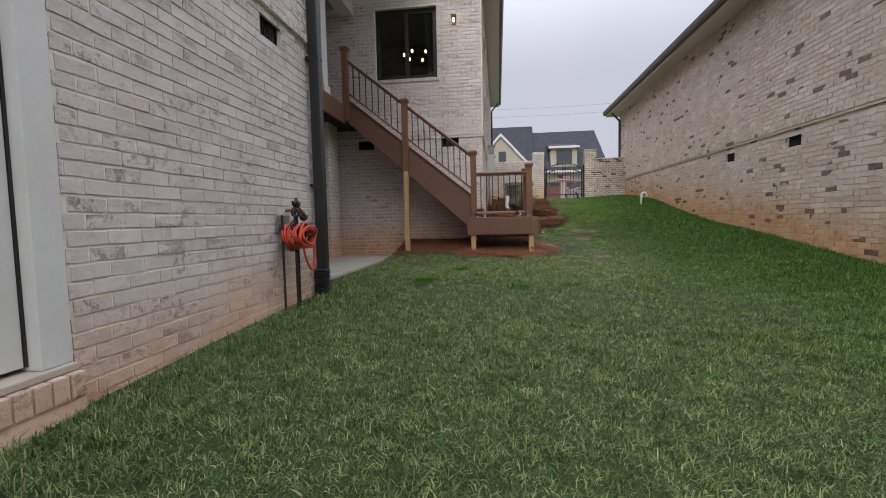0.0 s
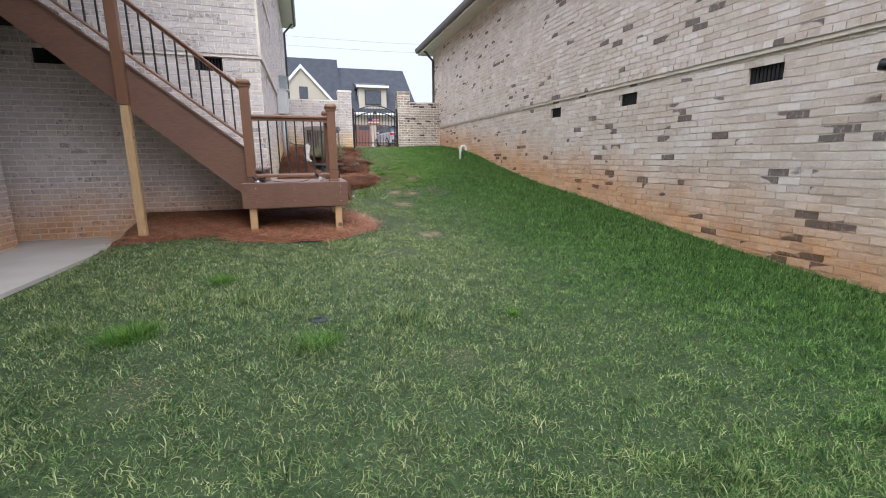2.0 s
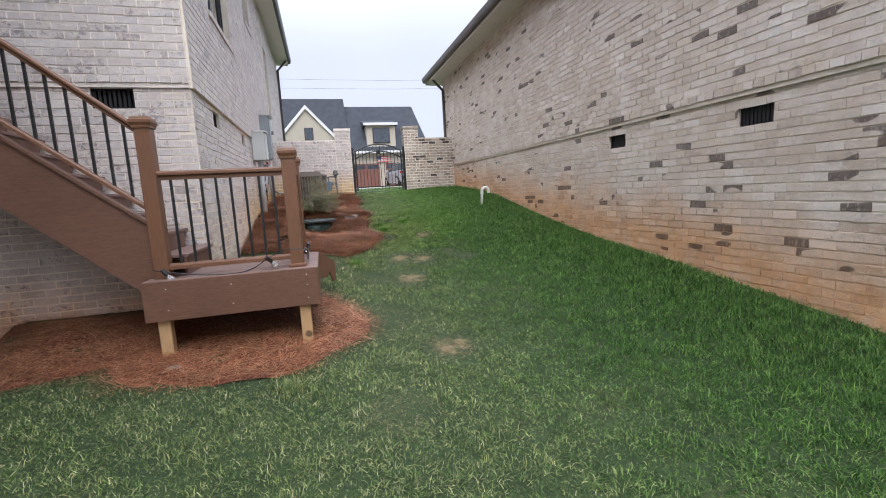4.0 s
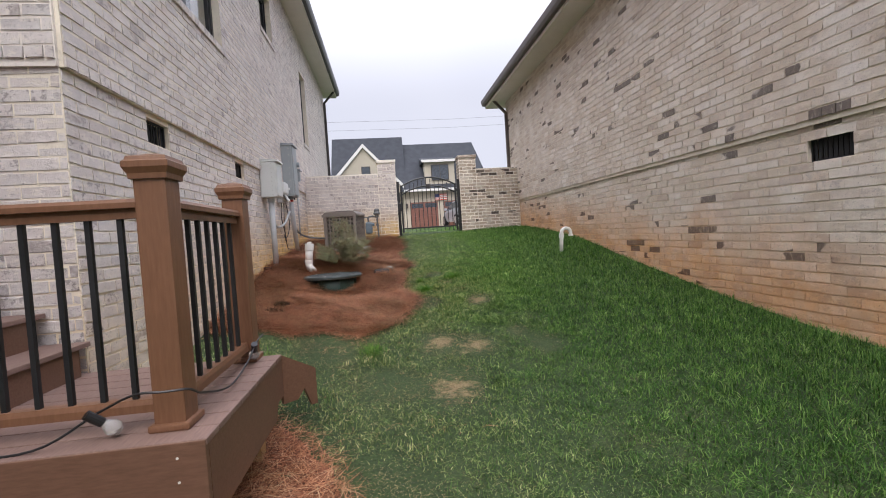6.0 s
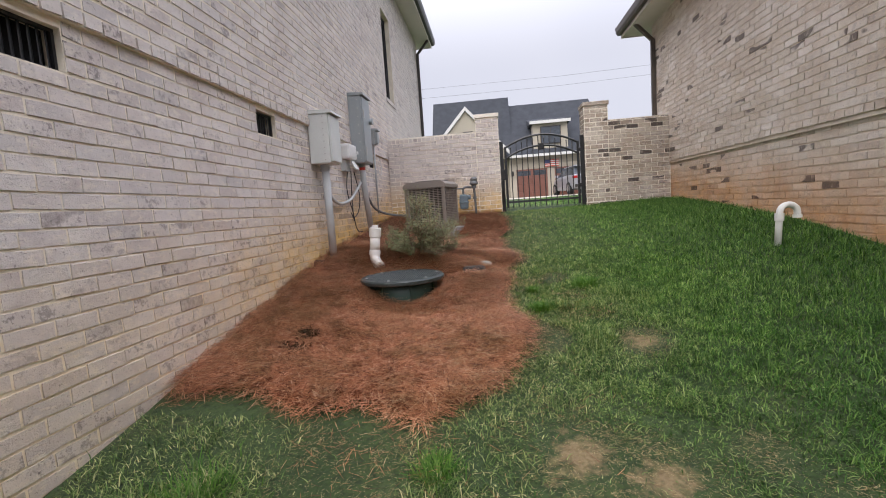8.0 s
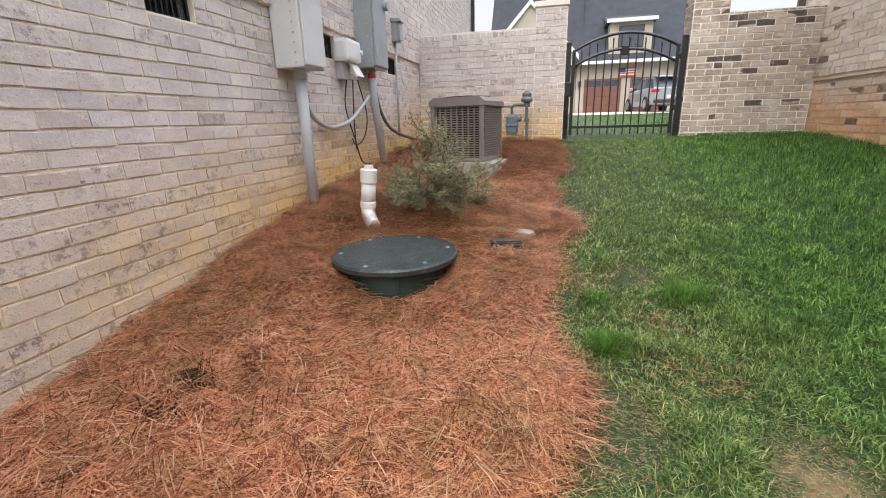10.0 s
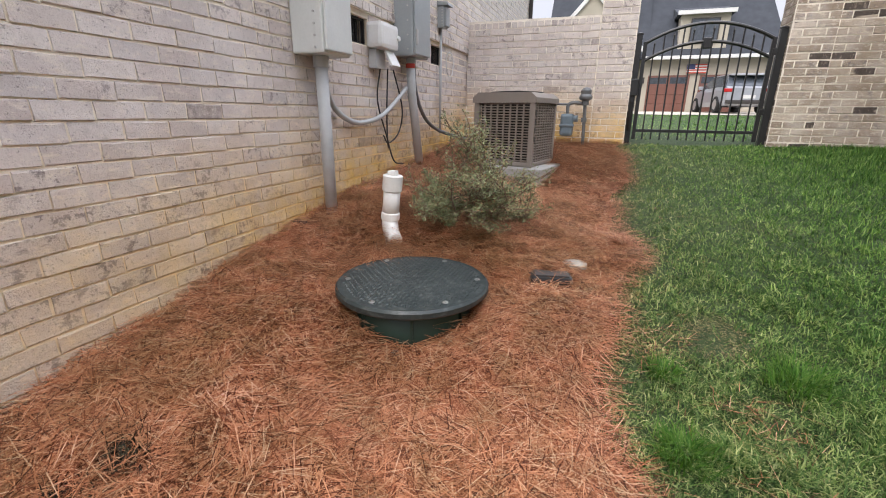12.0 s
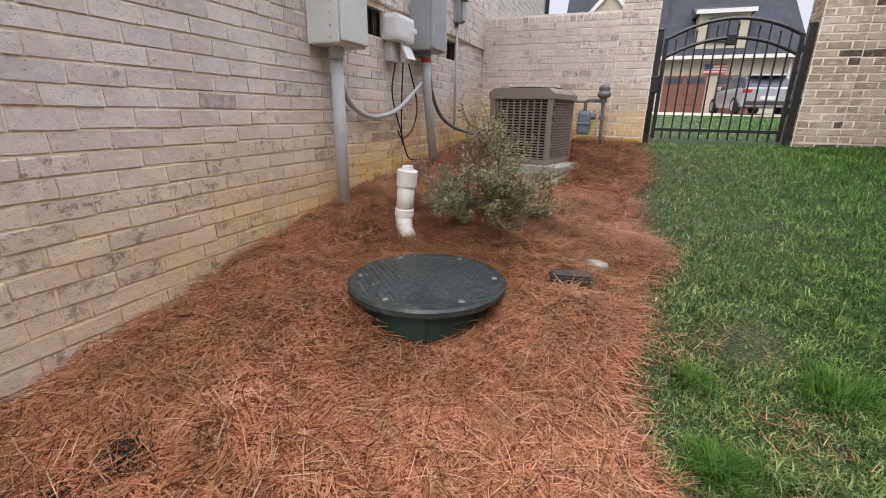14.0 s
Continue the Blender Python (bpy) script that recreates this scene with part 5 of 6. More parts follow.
# ---- beyond the gate ----
MAT["stucco"] = speckled("stucco", (0.47, 0.42, 0.335), (0.42, 0.375, 0.30), 0.85, 0, 1.5, 20, 0.1)
MAT["garage_red"] = speckled("garage_red", (0.16, 0.065, 0.045), (0.20, 0.085, 0.06), 0.5, 0, 2, 20, 0.1)
MAT["far_glass"] = speckled("far_glass", (0.05, 0.06, 0.07), (0.09, 0.10, 0.12), 0.08)
MAT["silver"] = speckled("silver", (0.42, 0.43, 0.46), (0.38, 0.39, 0.42), 0.3, 0.5, 1, 10, 0.0)
MAT["tail_red"] = speckled("tail_red", (0.5, 0.02, 0.02), (0.4, 0.015, 0.015), 0.25)
MAT["tyre"] = speckled("tyre", (0.015, 0.015, 0.015), (0.022, 0.022, 0.022), 0.8)
MAT["flag_red"] = speckled("flag_red", (0.6, 0.10, 0.06), (0.5, 0.08, 0.05), 0.7)
MAT["flag_blue"] = speckled("flag_blue", (0.06, 0.07, 0.16), (0.05, 0.06, 0.14), 0.7)
far = empty("house", 0, 38.0, 0, "cream stucco house with steep dark shingle roofs and red garage doors", "house")
part("wall", box(2.9, 8.75, 0.0, 8.0, 2.0, 5.0), "stucco", far)
part("wall", box(-4.0, 2.895, 0.3, 8.0, 2.0, 5.0), "stucco", far)
part("roof", prism([(-0.45, 4.95), (3.0, 8.85), (8.4, 4.95)], "x", 2.6, 8.6), "shingle", far, "dark shingle garage roof")
bm = bmesh.new()
v = [bm.verts.new(p) for p in ((8.6, -0.45, 4.95), (9.2, -0.45, 4.95), (9.2, 8.4, 4.95), (8.6, 8.4, 4.95), (8.601, 3.0, 8.85))]
bm.faces.new((v[0], v[1], v[4])), bm.faces.new((v[1], v[2], v[4])), bm.faces.new((v[2], v[3], v[4])), bm.faces.new((v[3], v[0], v[4])), bm.faces.new(v[:4][::-1])
part("roof_hip", bm, "shingle", far)
part("roof", prism([(-0.15, 4.95), (3.0, 9.45), (8.4, 4.95)], "x", -2.04, 3.2), "shingle", far, "taller dark shingle roof")
part("gable", prism([(-1.9, 4.9), (-1.85, 5.55), (0.34, 8.0), (2.75, 5.35), (2.75, 4.9)], "y", -0.6, 2.0), "stucco", far)
for a, b in (((0.34, 8.02), (2.95, 5.15)), ((0.34, 8.02), (-1.95, 5.5))):
    part("barge_board", prism([a, (a[0], a[1] + 0.26), (b[0], b[1] + 0.26), b], "y", -0.75, -0.55), "white_trim", far)
gw = part("window", box(0.15, 0.75, -0.63, -0.55, 5.9, 6.75), "gutter_dark", far)
part("pane", box(0.2, 0.7, -0.64, -0.62, 5.95, 6.70), "far_glass", gw)
part("fascia", box(2.95, 9.0, -0.5, -0.42, 4.9, 5.06), "white_trim", far)
dorm = part("dormer", box(4.5, 6.62, -0.05, 3.0, 5.4, 7.0), "stucco", far)
part("dormer_roof", prism([(-0.25, 6.95), (3.0, 7.9), (3.0, 6.95)], "x", 4.3, 6.8), "shingle", dorm)
part("dormer_trim", box(4.3, 6.8, -0.30, -0.2, 6.92, 7.1), "white_trim", dorm)
dw = part("window", box(4.95, 6.2, -0.12, -0.04, 5.65, 6.75), "gutter_dark", dorm)
for a in (5.01, 5.60):
    part("pane", box(a, a + 0.54, -0.14, -0.11, 5.71, 6.69), "far_glass", dw)
for a, b in ((3.35, 5.28), (5.74, 7.68)):
    d = part("garage_door", box(a, b, -0.04, 0.02, 2.3, 4.18), "garage_red", far, "red-brown panelled garage door")
    for k in range(4):
        for j in range(3):
            part("panel", box(a + 0.06 + k * (b - a - 0.06) / 4, a + (k + 1) * (b - a - 0.06) / 4, -0.06, -0.03, 2.36 + j * 0.45, 2.76 + j * 0.45, 0.01), "garage_red", d)
    for k in range(2):
        part("pane", box(a + 0.08 + k * (b - a) / 2, a + (k + 1) * (b - a) / 2 - 0.08, -0.055, -0.03, 3.78, 4.08), "far_glass", d)
for x in (3.1, 7.95):
    part("coach_lamp", box(x - 0.08, x + 0.08, -0.2, 0.0, 3.8, 4.1, 0.02), "gutter_dark", far)
part("gutter_pipe", box(8.55, 8.63, -0.12, -0.04, 2.3, 4.9), "white_trim", far)
flag = empty("flag", 5.08, 37.9, 4.25, "striped red and white flag hung on the garage wall", "flag")
for k in range(7):
    part("stripe", box(0.0 if k < 3 else 0.0, 0.92, -0.01, 0.0, k * 0.062, k * 0.062 + 0.06), "flag_red" if k % 2 == 0 else "white_trim", flag)
part("canton", box(0.0, 0.36, -0.016, -0.011, 0.20, 0.43), "flag_blue", flag)
tagged(sheet("driveway", np.linspace(2.6, 9.5, 12), np.linspace(31.8, 37.95, 12), lambda x, y: ground_z(x, y) + 0.02, "concrete"), "pale concrete driveway before the garage", "driveway", "", "structure")


def car(x, y, z, rz):
    c = empty("car", x, y, z, "silver hatchback parked on the driveway, seen from behind", "car", "", "", rz)
    secs = [(-2.05, 0.80, 0.42, 0.95), (-1.95, 0.88, 0.28, 1.02), (-1.2, 0.92, 0.24, 1.02), (0.6, 0.92, 0.24, 1.0), (1.5, 0.88, 0.26, 0.92), (1.95, 0.74, 0.38, 0.78)]
    bm = bmesh.new()
    rings = []
    for yy, w, lo, hi in secs:
        rings.append([bm.verts.new(p) for p in ((-w * 0.92, yy, lo), (w * 0.92, yy, lo), (w, yy, lo + 0.2), (w, yy, hi - 0.15), (w * 0.93, yy, hi), (-w * 0.93, yy, hi), (-w, yy, hi - 0.15), (-w, yy, lo + 0.2))])
    for a, b in zip(rings, rings[1:]):
        for i in range(8):
            bm.faces.new((a[i], a[(i + 1) % 8], b[(i + 1) % 8], b[i]))
    bm.faces.new(rings[0][::-1]), bm.faces.new(rings[-1])
    part("body", bm, "silver", c)
    bm = bmesh.new()
    lo = [bm.verts.new(p) for p in ((-0.85, -1.98, 0.98), (0.85, -1.98, 0.98), (0.85, 1.1, 0.98), (-0.85, 1.1, 0.98))]
    hi = [bm.verts.new(p) for p in ((-0.66, -1.55, 1.46), (0.66, -1.55, 1.46), (0.64, 0.15, 1.49), (-0.64, 0.15, 1.49))]
    for i in range(4):
        bm.faces.new((lo[i], lo[(i + 1) % 4], hi[(i + 1) % 4], hi[i]))
    bm.faces.new(hi)
    cabin = part("glasshouse", bm, "far_glass", c, "dark tinted windows")
    part("roof_panel", box(-0.67, 0.67, -1.72, 0.16, 1.46, 1.52, 0.03), "silver", cabin)
    part("spoiler", box(-0.62, 0.62, -1.85, -1.6, 1.44, 1.49, 0.02), "silver", cabin)
    for s in (-1, 1):
        part("tail_light", box(s * 0.74 - 0.16, s * 0.74 + 0.16, -2.06, -1.94, 0.80, 0.94, 0.03), "tail_red", c)
        part("mirror", box(s * 0.98 - 0.1, s * 0.98 + 0.1, 0.55, 0.68, 1.0, 1.14, 0.03), "silver", c)
        for yy in (-1.3, 1.25):
            w = part("wheel", tube([(s * 0.72, yy, 0.33), (s * 0.94, yy, 0.33)], 0.33, 20), "tyre", c)
            part("rim", tube([(s * 0.93, yy, 0.33), (s * 0.95, yy, 0.33)], 0.21, 14), "steel", w)
    part("number_plate", box(-0.26, 0.26, -2.075, -2.04, 0.55, 0.68, 0.005), "white_trim", c)
    part("bumper", box(-0.80, 0.80, -2.10, -1.92, 0.34, 0.50, 0.04), "gutter_dark", c)


car(6.55, 35.2, float(ground_z(6.4, 35)) + 0.02, 8)
line = tagged(new("power_line"), "thin overhead power lines above the far roofs", "power line")
for z, r in ((15.6, 0.013), (14.6, 0.013)):
    part("wire", tube([(-60, 60, z + 1.5), (-20, 60, z + 0.1), (10, 60, z), (60, 60, z + 1.2)], r, 5), "pipe_grey", line)


# ---- lawn blades and pine straw ----
def strips(name, base, way, length, width, lift, curl, material, label, parent=None, short=False):
    """Many narrow bent blades: base points, headings, lengths, widths, how steep they stand (0 flat, 1 upright) and how they droop."""
    n = len(base)
    side = np.stack([-np.sin(way), np.cos(way), np.zeros(n)], 1) * (width / 2)[:, None]
    run = np.stack([np.cos(way), np.sin(way), np.zeros(n)], 1)
    up = np.array([0, 0, 1.0])
    def at(t, bend):
        e = lift * (1 - bend)
        return base + run * (length * t * np.sqrt(np.clip(1 - e**2, 0, 1)))[:, None] + up * (length * t * e)[:, None]
    mid, tip = at(0.55, 0.0 * curl), at(1.0, curl)
    if short:
        v = np.stack([base - side, base + side, tip], 1).reshape(-1, 3)
        f, starts = np.arange(3 * n), np.arange(n) * 3
    else:
        v = np.stack([base - side, base + side, mid + side * 0.85, mid - side * 0.85, tip], 1).reshape(-1, 3)
        i = np.arange(n)[:, None] * 5
        f = np.concatenate([i + np.array([0, 1, 2, 3]), i + np.array([3, 2, 4])], 1).reshape(-1)
        starts = (np.arange(n)[:, None] * 7 + np.array([0, 4])).ravel()
    me = bpy.data.meshes.new(name)
    me.vertices.add(len(v)), me.vertices.foreach_set("co", v.ravel())
    me.loops.add(len(f)), me.loops.foreach_set("vertex_index", f.astype(np.int32))
    me.polygons.add(len(starts)), me.polygons.foreach_set("loop_start", starts.astype(np.int32))
    me.update(calc_edges=True)
    me.materials.append(MAT[material])
    ob = new(name, me)
    ob.parent = parent
    return tagged(ob, label, "", "", "stuff") if parent else tagged(ob, label, name.replace("_", " "), "", "stuff")


def blade_material(name, stops, rough, through_light=0.0, lush=None):
    """Thin blades: a tone for each, broad and small patches, and some light let through."""
    m = Mat(name, rough)
    c = m.ramp(m.piece(), *stops)
    if lush:
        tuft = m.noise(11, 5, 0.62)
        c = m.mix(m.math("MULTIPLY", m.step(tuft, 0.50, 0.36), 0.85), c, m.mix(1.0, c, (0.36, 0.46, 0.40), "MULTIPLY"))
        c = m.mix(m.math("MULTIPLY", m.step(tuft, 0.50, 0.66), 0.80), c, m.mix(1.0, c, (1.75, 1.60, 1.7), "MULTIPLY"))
        c = m.mix(m.math("MULTIPLY", m.step(m.math("ADD", m.z()["X"], m.math("MULTIPLY", m.noise(1.3, 4), 1.6)), 2.4, 3.9), 0.85), c, m.mix(1.0, c, lush, "MULTIPLY"))
        # the trodden middle of the upper lawn is paler
        at = m.z()
        worn = m.math("MULTIPLY", m.step(at["Y"], 5.2, 7.6), m.step(m.math("ADD", m.math("MULTIPLY_ADD", m.step(at["Y"], 11.0, 12.6), -1.5, at["X"]), m.math("MULTIPLY", m.noise(1.1, 4), 1.2)), 3.3, 2.2))
        c = m.mix(m.math("MULTIPLY", worn, 0.85), c, m.mix(1.0, c, (1.55, 1.36, 1.5), "MULTIPLY"))
    c = m.mix(m.math("MULTIPLY", m.step(m.noise(0.9, 4), 0.42, 0.66), 0.5), c, m.mix(1.0, c, (0.86, 0.97, 0.8), "MULTIPLY"))
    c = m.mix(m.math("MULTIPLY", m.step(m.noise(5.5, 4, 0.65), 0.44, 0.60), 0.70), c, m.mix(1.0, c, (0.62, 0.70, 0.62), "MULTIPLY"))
    m.color(c)
    m.b.inputs["Specular IOR Level"].default_value = 0.2
    if through_light:
        thin = m.n.new("ShaderNodeBsdfTranslucent")
        both = m.n.new("ShaderNodeMixShader")
        both.inputs[0].default_value = through_light
        m.l.new(m.mix(1.0, c, (1.3, 1.35, 0.9), "MULTIPLY"), thin.inputs[0])
        m.l.new(m.b.outputs[0], both.inputs[1])
        m.l.new(thin.outputs[0], both.inputs[2])
        m.l.new(both.outputs[0], m.n["Material Output"].inputs[0])
    return m.m


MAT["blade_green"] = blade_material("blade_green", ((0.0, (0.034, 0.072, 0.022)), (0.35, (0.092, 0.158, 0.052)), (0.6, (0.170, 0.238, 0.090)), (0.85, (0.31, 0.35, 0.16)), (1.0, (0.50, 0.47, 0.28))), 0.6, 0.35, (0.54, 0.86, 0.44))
MAT["blade_bright"] = blade_material("blade_bright", ((0.0, (0.045, 0.13, 0.018)), (0.5, (0.10, 0.225, 0.034)), (1.0, (0.20, 0.31, 0.07))), 0.5, 0.4)
MAT["blade_dry"] = blade_material("blade_dry", ((0.0, (0.26, 0.19, 0.10)), (0.5, (0.50, 0.40, 0.24)), (1.0, (0.34, 0.22, 0.11))), 0.8, 0.15)
MAT["needle"] = blade_material("needle", ((0.0, (0.06, 0.020, 0.010)), (0.22, (0.24, 0.078, 0.037)), (0.5, (0.48, 0.185, 0.090)), (0.82, (0.66, 0.31, 0.17)), (1.0, (0.74, 0.48, 0.31))), 0.5)
rng = np.random.default_rng(7)


def wave(x, y, s, k=0.0):
    """Smooth noise from sines, about -1 to 1."""
    return (np.sin(s * x + 1.3 * np.sin(0.7 * s * y + k)) + np.sin(1.31 * s * y + 1.7 * np.sin(0.6 * s * x + 2 * k)) + np.sin(0.9 * s * (x + y) + k)) / 3


def lawn_points(n, x0, x1, y0, y1):
    x, y = rng.uniform(x0, x1, n), rng.uniform(y0, y1, n)
    keep = bed_mask(x, y) < rng.normal(-0.02, 0.05, n)
    left = np.where(y < 4.7, -1.86, np.where(y < 5.7, -1.93 - 0.42 * (y - 4.75), np.where(y < 9.9, -2.25, -0.27)))
    keep &= (x > left) & (x < 4.87)
    keep &= ~((y > 17.6) & (y < 18.2) & ((x < 1.9) | (x > 3.35)))
    return x[keep], y[keep]


xs, ys = [], []
for n, *b in ((50000, -2.3, 4.88, -0.6, 1.3), (700000, -2.3, 4.88, 1.3, 11.4), (190000, 1.2, 4.88, 11.4, 17.7), (36000, 0.2, 8.0, 18.1, 31.5), (110000, -2.0, 3.0, 1.2, 3.6)):
    x, y = lawn_points(n, *b) if b[2] < 18 else (rng.uniform(b[0], b[1], n), rng.uniform(b[2], b[3], n))
    xs.append(x), ys.append(y)
x, y = rng.normal(2.4, 0.6, 130000), rng.normal(12.9, 0.9, 130000)
k = (bed_mask(x, y) < -0.03) & (x < 4.85) & (x > 1.0) & (y < 17.6)
xs.append(x[k]), ys.append(y[k])
x, y = np.concatenate(xs), np.concatenate(ys)
dry = np.zeros(len(x))
for px, py, r in patches:
    dry += 1.25 * np.exp(-(((x - px) / (1.25 * r)) ** 2 + ((y - py) / (r * 1.5)) ** 2) ** 1.5)
dry += 0.12 * np.clip(wave(x, y, 2.3) + 0.35, 0, 1) + 0.05 + 0.30 * np.exp(-((bed_mask(x, y) + 0.10) / 0.10) ** 2)
lush = np.clip((x - 2.6) / 1.6, 0, 1) * np.clip((y - 2) / 3, 0.3, 1) + 0.9 * np.exp(-(x + 1.7) ** 2 / 0.05) * (y < 5)
tuft = np.zeros(len(x))
for px, py, r in ((-0.75, 6.1, 0.2), (-0.2, 6.0, 0.22), (0.9, 5.3, 0.2), (-1.35, 5.6, 0.16), (-1.2, 4.5, 0.2), (1.9, 3.4, 0.12), (2.3, 12.35, 0.10), (2.7, 13.0, 0.13), (1.35, 11.0, 0.12), (2.35, 10.4, 0.1), (0.35, 10.75, 0.25), (0.2, 4.9, 0.14), (2.15, 12.9, 0.07), (0.6, 8.0, 0.15)):
    tuft += np.exp(-(((x - px) / r) ** 2 + ((y - py) / r) ** 2))
thin = np.ones(len(x))
for px, py, r in patches:
    if r < 0.3:
        thin *= 1 - 0.40 * np.exp(-(((x - px) / (0.8 * r)) ** 2 + ((y - py) / (0.8 * r)) ** 2) ** 2)
keep = rng.uniform(0, 1, len(x)) < thin
x, y, dry, lush, tuft = x[keep], y[keep], dry[keep], lush[keep], tuft[keep]
is_dry = rng.uniform(0, 1, len(x)) < np.clip(dry - 0.5 * lush - tuft, 0.02, 0.97)
z = ground_z(x, y) - 0.005
clump = np.clip(0.5 + 0.45 * wave(x, y, 12.4, 0.5) + 0.35 * wave(x, y, 37.0, 2.1), 0, 1.3)
way = rng.uniform(0, 2 * np.pi, len(x)) + 1.2 * wave(x, y, 9.0, 1.0)
length = (0.026 + 0.038 * clump + 0.034 * lush + 0.055 * np.clip(tuft, 0, 1)) * rng.uniform(0.6, 1.35, len(x))
width = rng.uniform(0.0028, 0.0058, len(x)) * np.where(y > 18, 2.2, 1.0)
lift = np.clip(rng.normal(0.62, 0.26, len(x)) + 0.2 * np.clip(lush + tuft, 0, 1), 0.05, 0.99)
curl = rng.uniform(0.0, 0.5, len(x))
P = np.stack([x, y, z], 1)
under = rng.uniform(0, 1, len(x)) < 0.62
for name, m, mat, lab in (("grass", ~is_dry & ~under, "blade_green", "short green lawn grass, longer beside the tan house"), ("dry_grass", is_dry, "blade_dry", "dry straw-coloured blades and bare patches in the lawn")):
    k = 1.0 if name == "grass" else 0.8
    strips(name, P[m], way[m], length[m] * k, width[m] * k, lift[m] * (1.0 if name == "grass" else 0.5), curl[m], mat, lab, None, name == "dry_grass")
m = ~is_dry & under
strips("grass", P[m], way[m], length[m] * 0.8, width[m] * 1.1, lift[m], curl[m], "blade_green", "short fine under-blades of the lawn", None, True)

# bright tufts of coarser grass that stand above the lawn
for px, py, r, n in ((-0.86, 5.37, 0.15, 700), (0.28, 4.95, 0.10, 380), (-0.53, 6.66, 0.10, 320), (1.99, 12.9, 0.07, 420), (2.43, 13.33, 0.09, 420), (1.95, 13.28, 0.04, 160), (1.32, 11.17, 0.08, 320), (0.35, 10.84, 0.17, 700), (1.73, 5.23, 0.04, 90)):
    tx, ty = rng.normal(px, r * 0.55, n), rng.normal(py, r * 0.55, n)
    P = np.stack([tx, ty, ground_z(tx, ty) - 0.005], 1)
    strips("grass_tuft", P, np.arctan2(ty - py, tx - px) + rng.normal(0, 0.9, n), rng.uniform(0.05, 0.12, n), rng.uniform(0.003, 0.006, n), np.clip(rng.normal(0.82, 0.14, n), 0.3, 0.99), rng.uniform(0.0, 0.5, n), "blade_bright", "bright green tuft of longer grass in the lawn")

# pine straw: a matted layer, and needles over it
straw_soil = Mat("straw_mat", 0.95)
tone = straw_soil.ramp(straw_soil.noise(60, 6, 0.7), (0.35, (0.05, 0.017, 0.009)), (0.5, (0.19, 0.070, 0.036)), (0.66, (0.44, 0.18, 0.095)))
straw_soil.color(tone).bump(straw_soil.noise(90, 5, 0.7), 0.9, 0.02)
MAT["straw_mat"] = straw_soil.m


def straw_z(x, y):
    near = np.clip(bed_mask(x, y) / 0.12, 0, 1)
    return ground_z(x, y) - 0.012 + near * (0.030 + 0.018 * wave(x, y, 7.0, 0.3) + 0.013 * wave(x, y, 19.0, 1.1))


gx, gy = np.meshgrid(np.arange(-2.3, 2.1, 0.05), np.arange(8.2, 17.80, 0.05))
gz = straw_z(gx, gy)
inside = (bed_mask(gx, gy) > -0.06) & ~((gx < -0.30) & (gy > 9.97))
w = gx.shape[1]
cell = inside[:-1, :-1] & inside[1:, :-1] & inside[:-1, 1:] & inside[1:, 1:]
i = (np.arange(gx.shape[0] - 1)[:, None] * w + np.arange(w - 1)[None, :])[cell]
me = bpy.data.meshes.new("straw_bed")
me.from_pydata(np.stack([gx.ravel(), gy.ravel(), gz.ravel()], 1).tolist(), [], np.stack([i, i + 1, i + w + 1, i + w], 1).tolist())
me.materials.append(MAT["straw_mat"])
straw_bed = tagged(new("straw_bed", me), "reddish pine straw mulch bed along the house", "mulch bed", "", "structure")
xs, ys = [], []
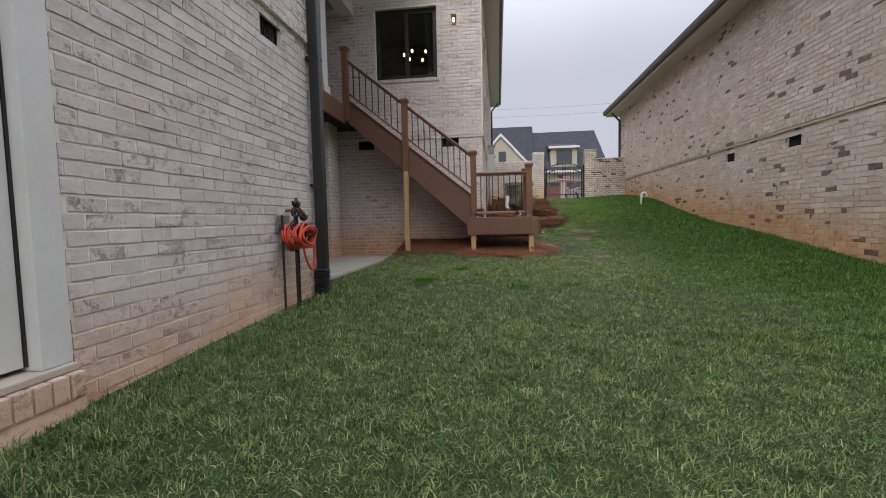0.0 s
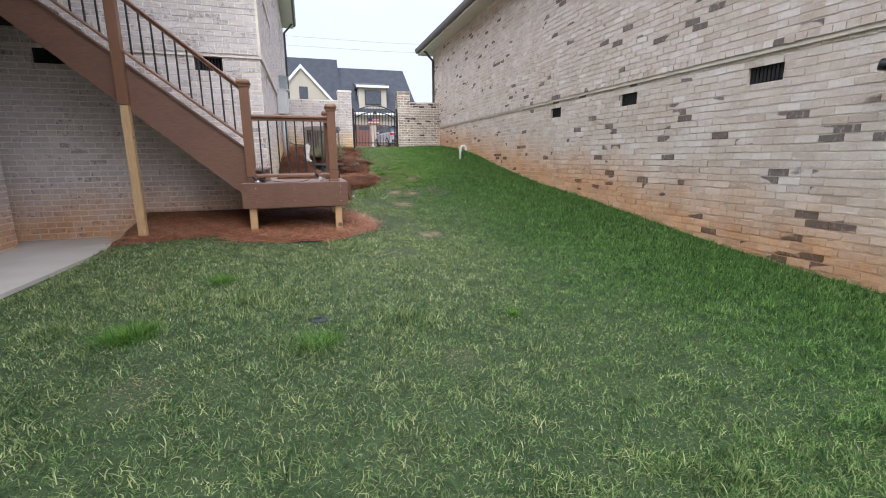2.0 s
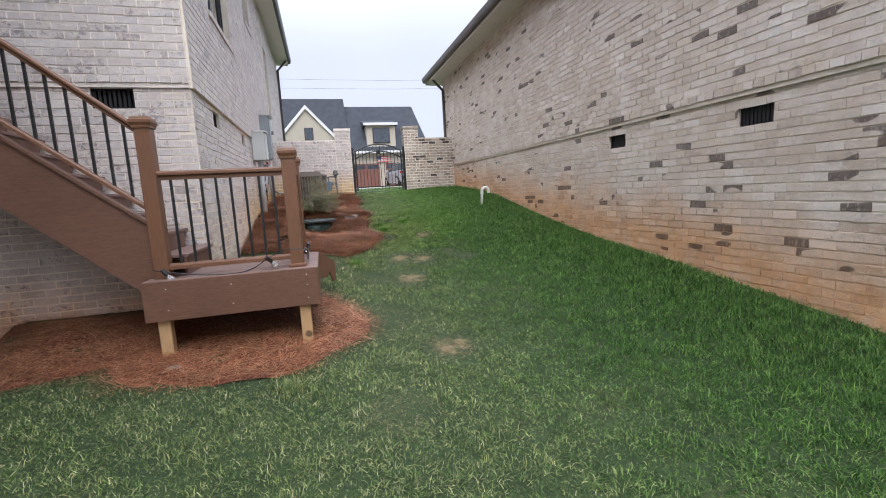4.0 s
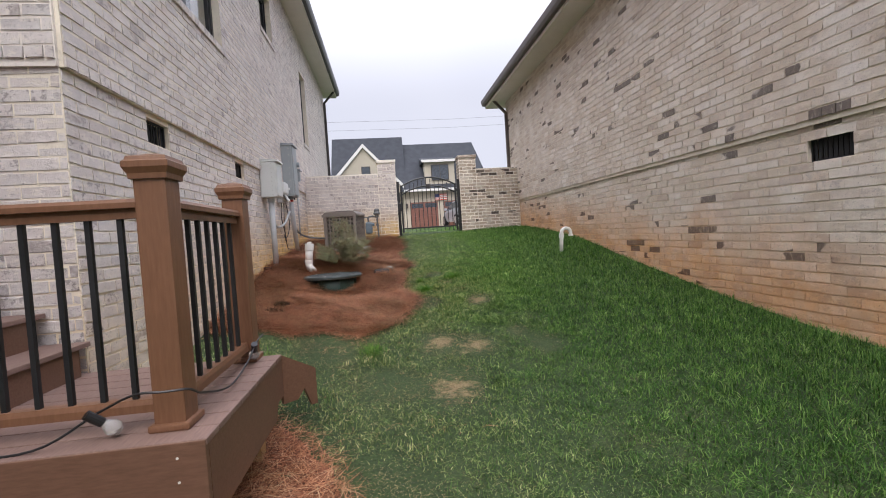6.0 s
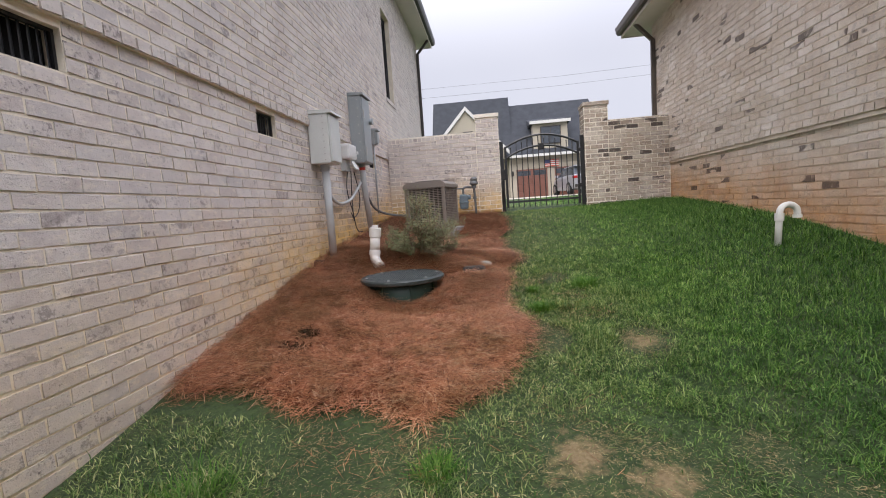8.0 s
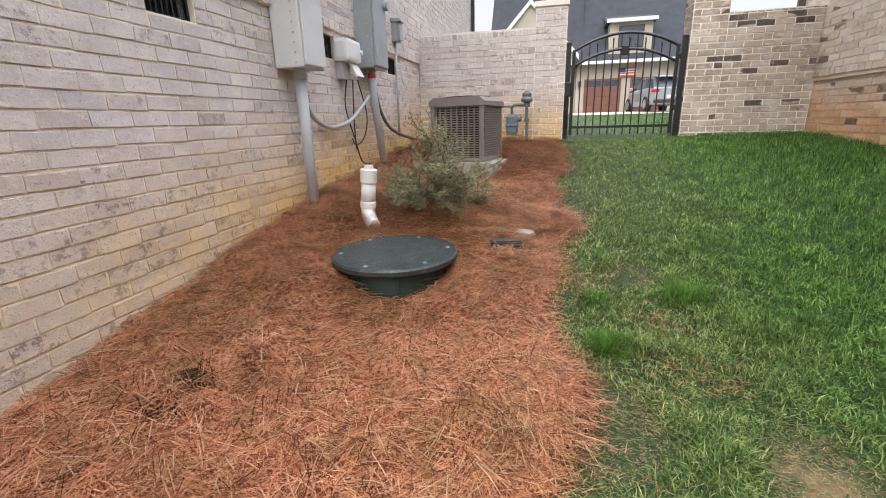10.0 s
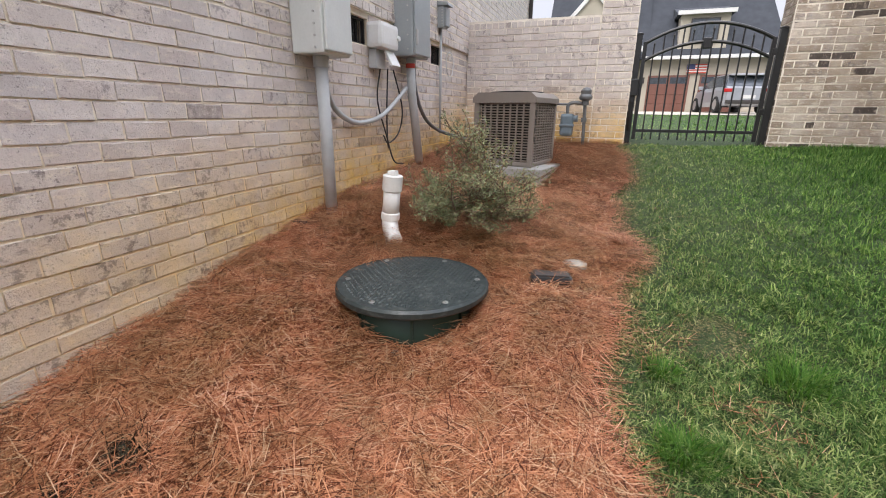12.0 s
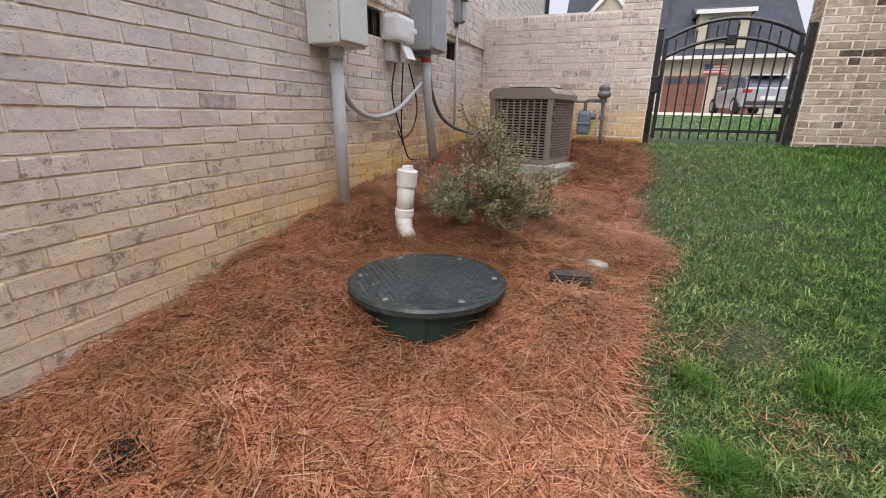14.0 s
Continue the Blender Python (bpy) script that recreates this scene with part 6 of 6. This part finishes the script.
for n, *b in ((150000, -0.28, 2.0, 11.1, 14.6), (50000, -0.28, 2.1, 14.6, 17.7), (32000, -2.2, 1.5, 8.2, 10.4), (350, 0.6, 2.2, 9.8, 11.6), (450, 1.7, 2.3, 11.4, 17.0), (140, 1.82, 2.08, 13.35, 13.65), (110, 2.1, 2.4, 12.95, 13.2), (130, 2.15, 2.5, 12.6, 12.85), (260, 1.5, 1.95, 12.2, 12.75), (200, 0.6, 1.4, 11.1, 11.5)):
    x, y = rng.uniform(b[0], b[1], n), rng.uniform(b[2], b[3], n)
    k = (bed_mask(x, y) > rng.normal(0.0, 0.05, n)) if n > 5000 else np.ones(n, bool)
    k &= ~((x < -0.27) & (y > 9.9))
    k &= ~((np.abs(x - 1.42) < 0.13) & (np.abs(y - 13.82) < 0.10))
    k &= ((x - LX) ** 2 + (y - LY) ** 2) > 0.335**2
    xs.append(x[k]), ys.append(y[k])
x, y = np.concatenate(xs), np.concatenate(ys)
n = len(x)
hole = np.exp(-(((x - 0.28) / 0.085) ** 2 + ((y - 12.04) / 0.06) ** 2)) + np.exp(-(((x - 0.3) / 0.08) ** 2 + ((y - 12.21) / 0.06) ** 2))
keep = rng.uniform(0, 1, n) > hole * 0.9
x, y, n = x[keep], y[keep], keep.sum()
way = 1.2 * wave(x, y, 2.6, 0.8) + rng.normal(0, 1.4, n) + np.pi * rng.integers(0, 2, n)
loose = bed_mask(x, y) < -0.02
P = np.stack([x, y, straw_z(x, y) + rng.uniform(0.0, 0.048, n)], 1)
strips("needles", P, way, rng.uniform(0.08, 0.20, n) * np.where(loose, 0.6, 1.0), rng.uniform(0.0020, 0.0040, n) * np.where(loose, 0.7, 1.0), np.clip(rng.normal(0.06, 0.11, n), -0.12, 0.4), rng.uniform(0.0, 0.9, n), "needle", "reddish-brown pine needles", straw_bed)


# dark dead tufts in the straw
MAT["dead_tuft"] = blade_material("dead_tuft", ((0.0, (0.012, 0.010, 0.008)), (0.7, (0.04, 0.03, 0.02)), (1.0, (0.16, 0.13, 0.08))), 0.8)
for tx, ty in ((0.28, 12.04), (0.3, 12.21)):
    n = 420
    x, y = rng.normal(tx, 0.038, n), rng.normal(ty, 0.03, n)
    P = np.stack([x, y, straw_z(x, y) + 0.008], 1)
    strips("dead_tuft", P, rng.uniform(0, 2 * np.pi, n), rng.uniform(0.04, 0.09, n), rng.uniform(0.003, 0.006, n), np.clip(rng.normal(0.7, 0.2, n), 0.1, 0.98), rng.uniform(0, 0.6, n), "dead_tuft", "dark dead plant tuft in pine straw")
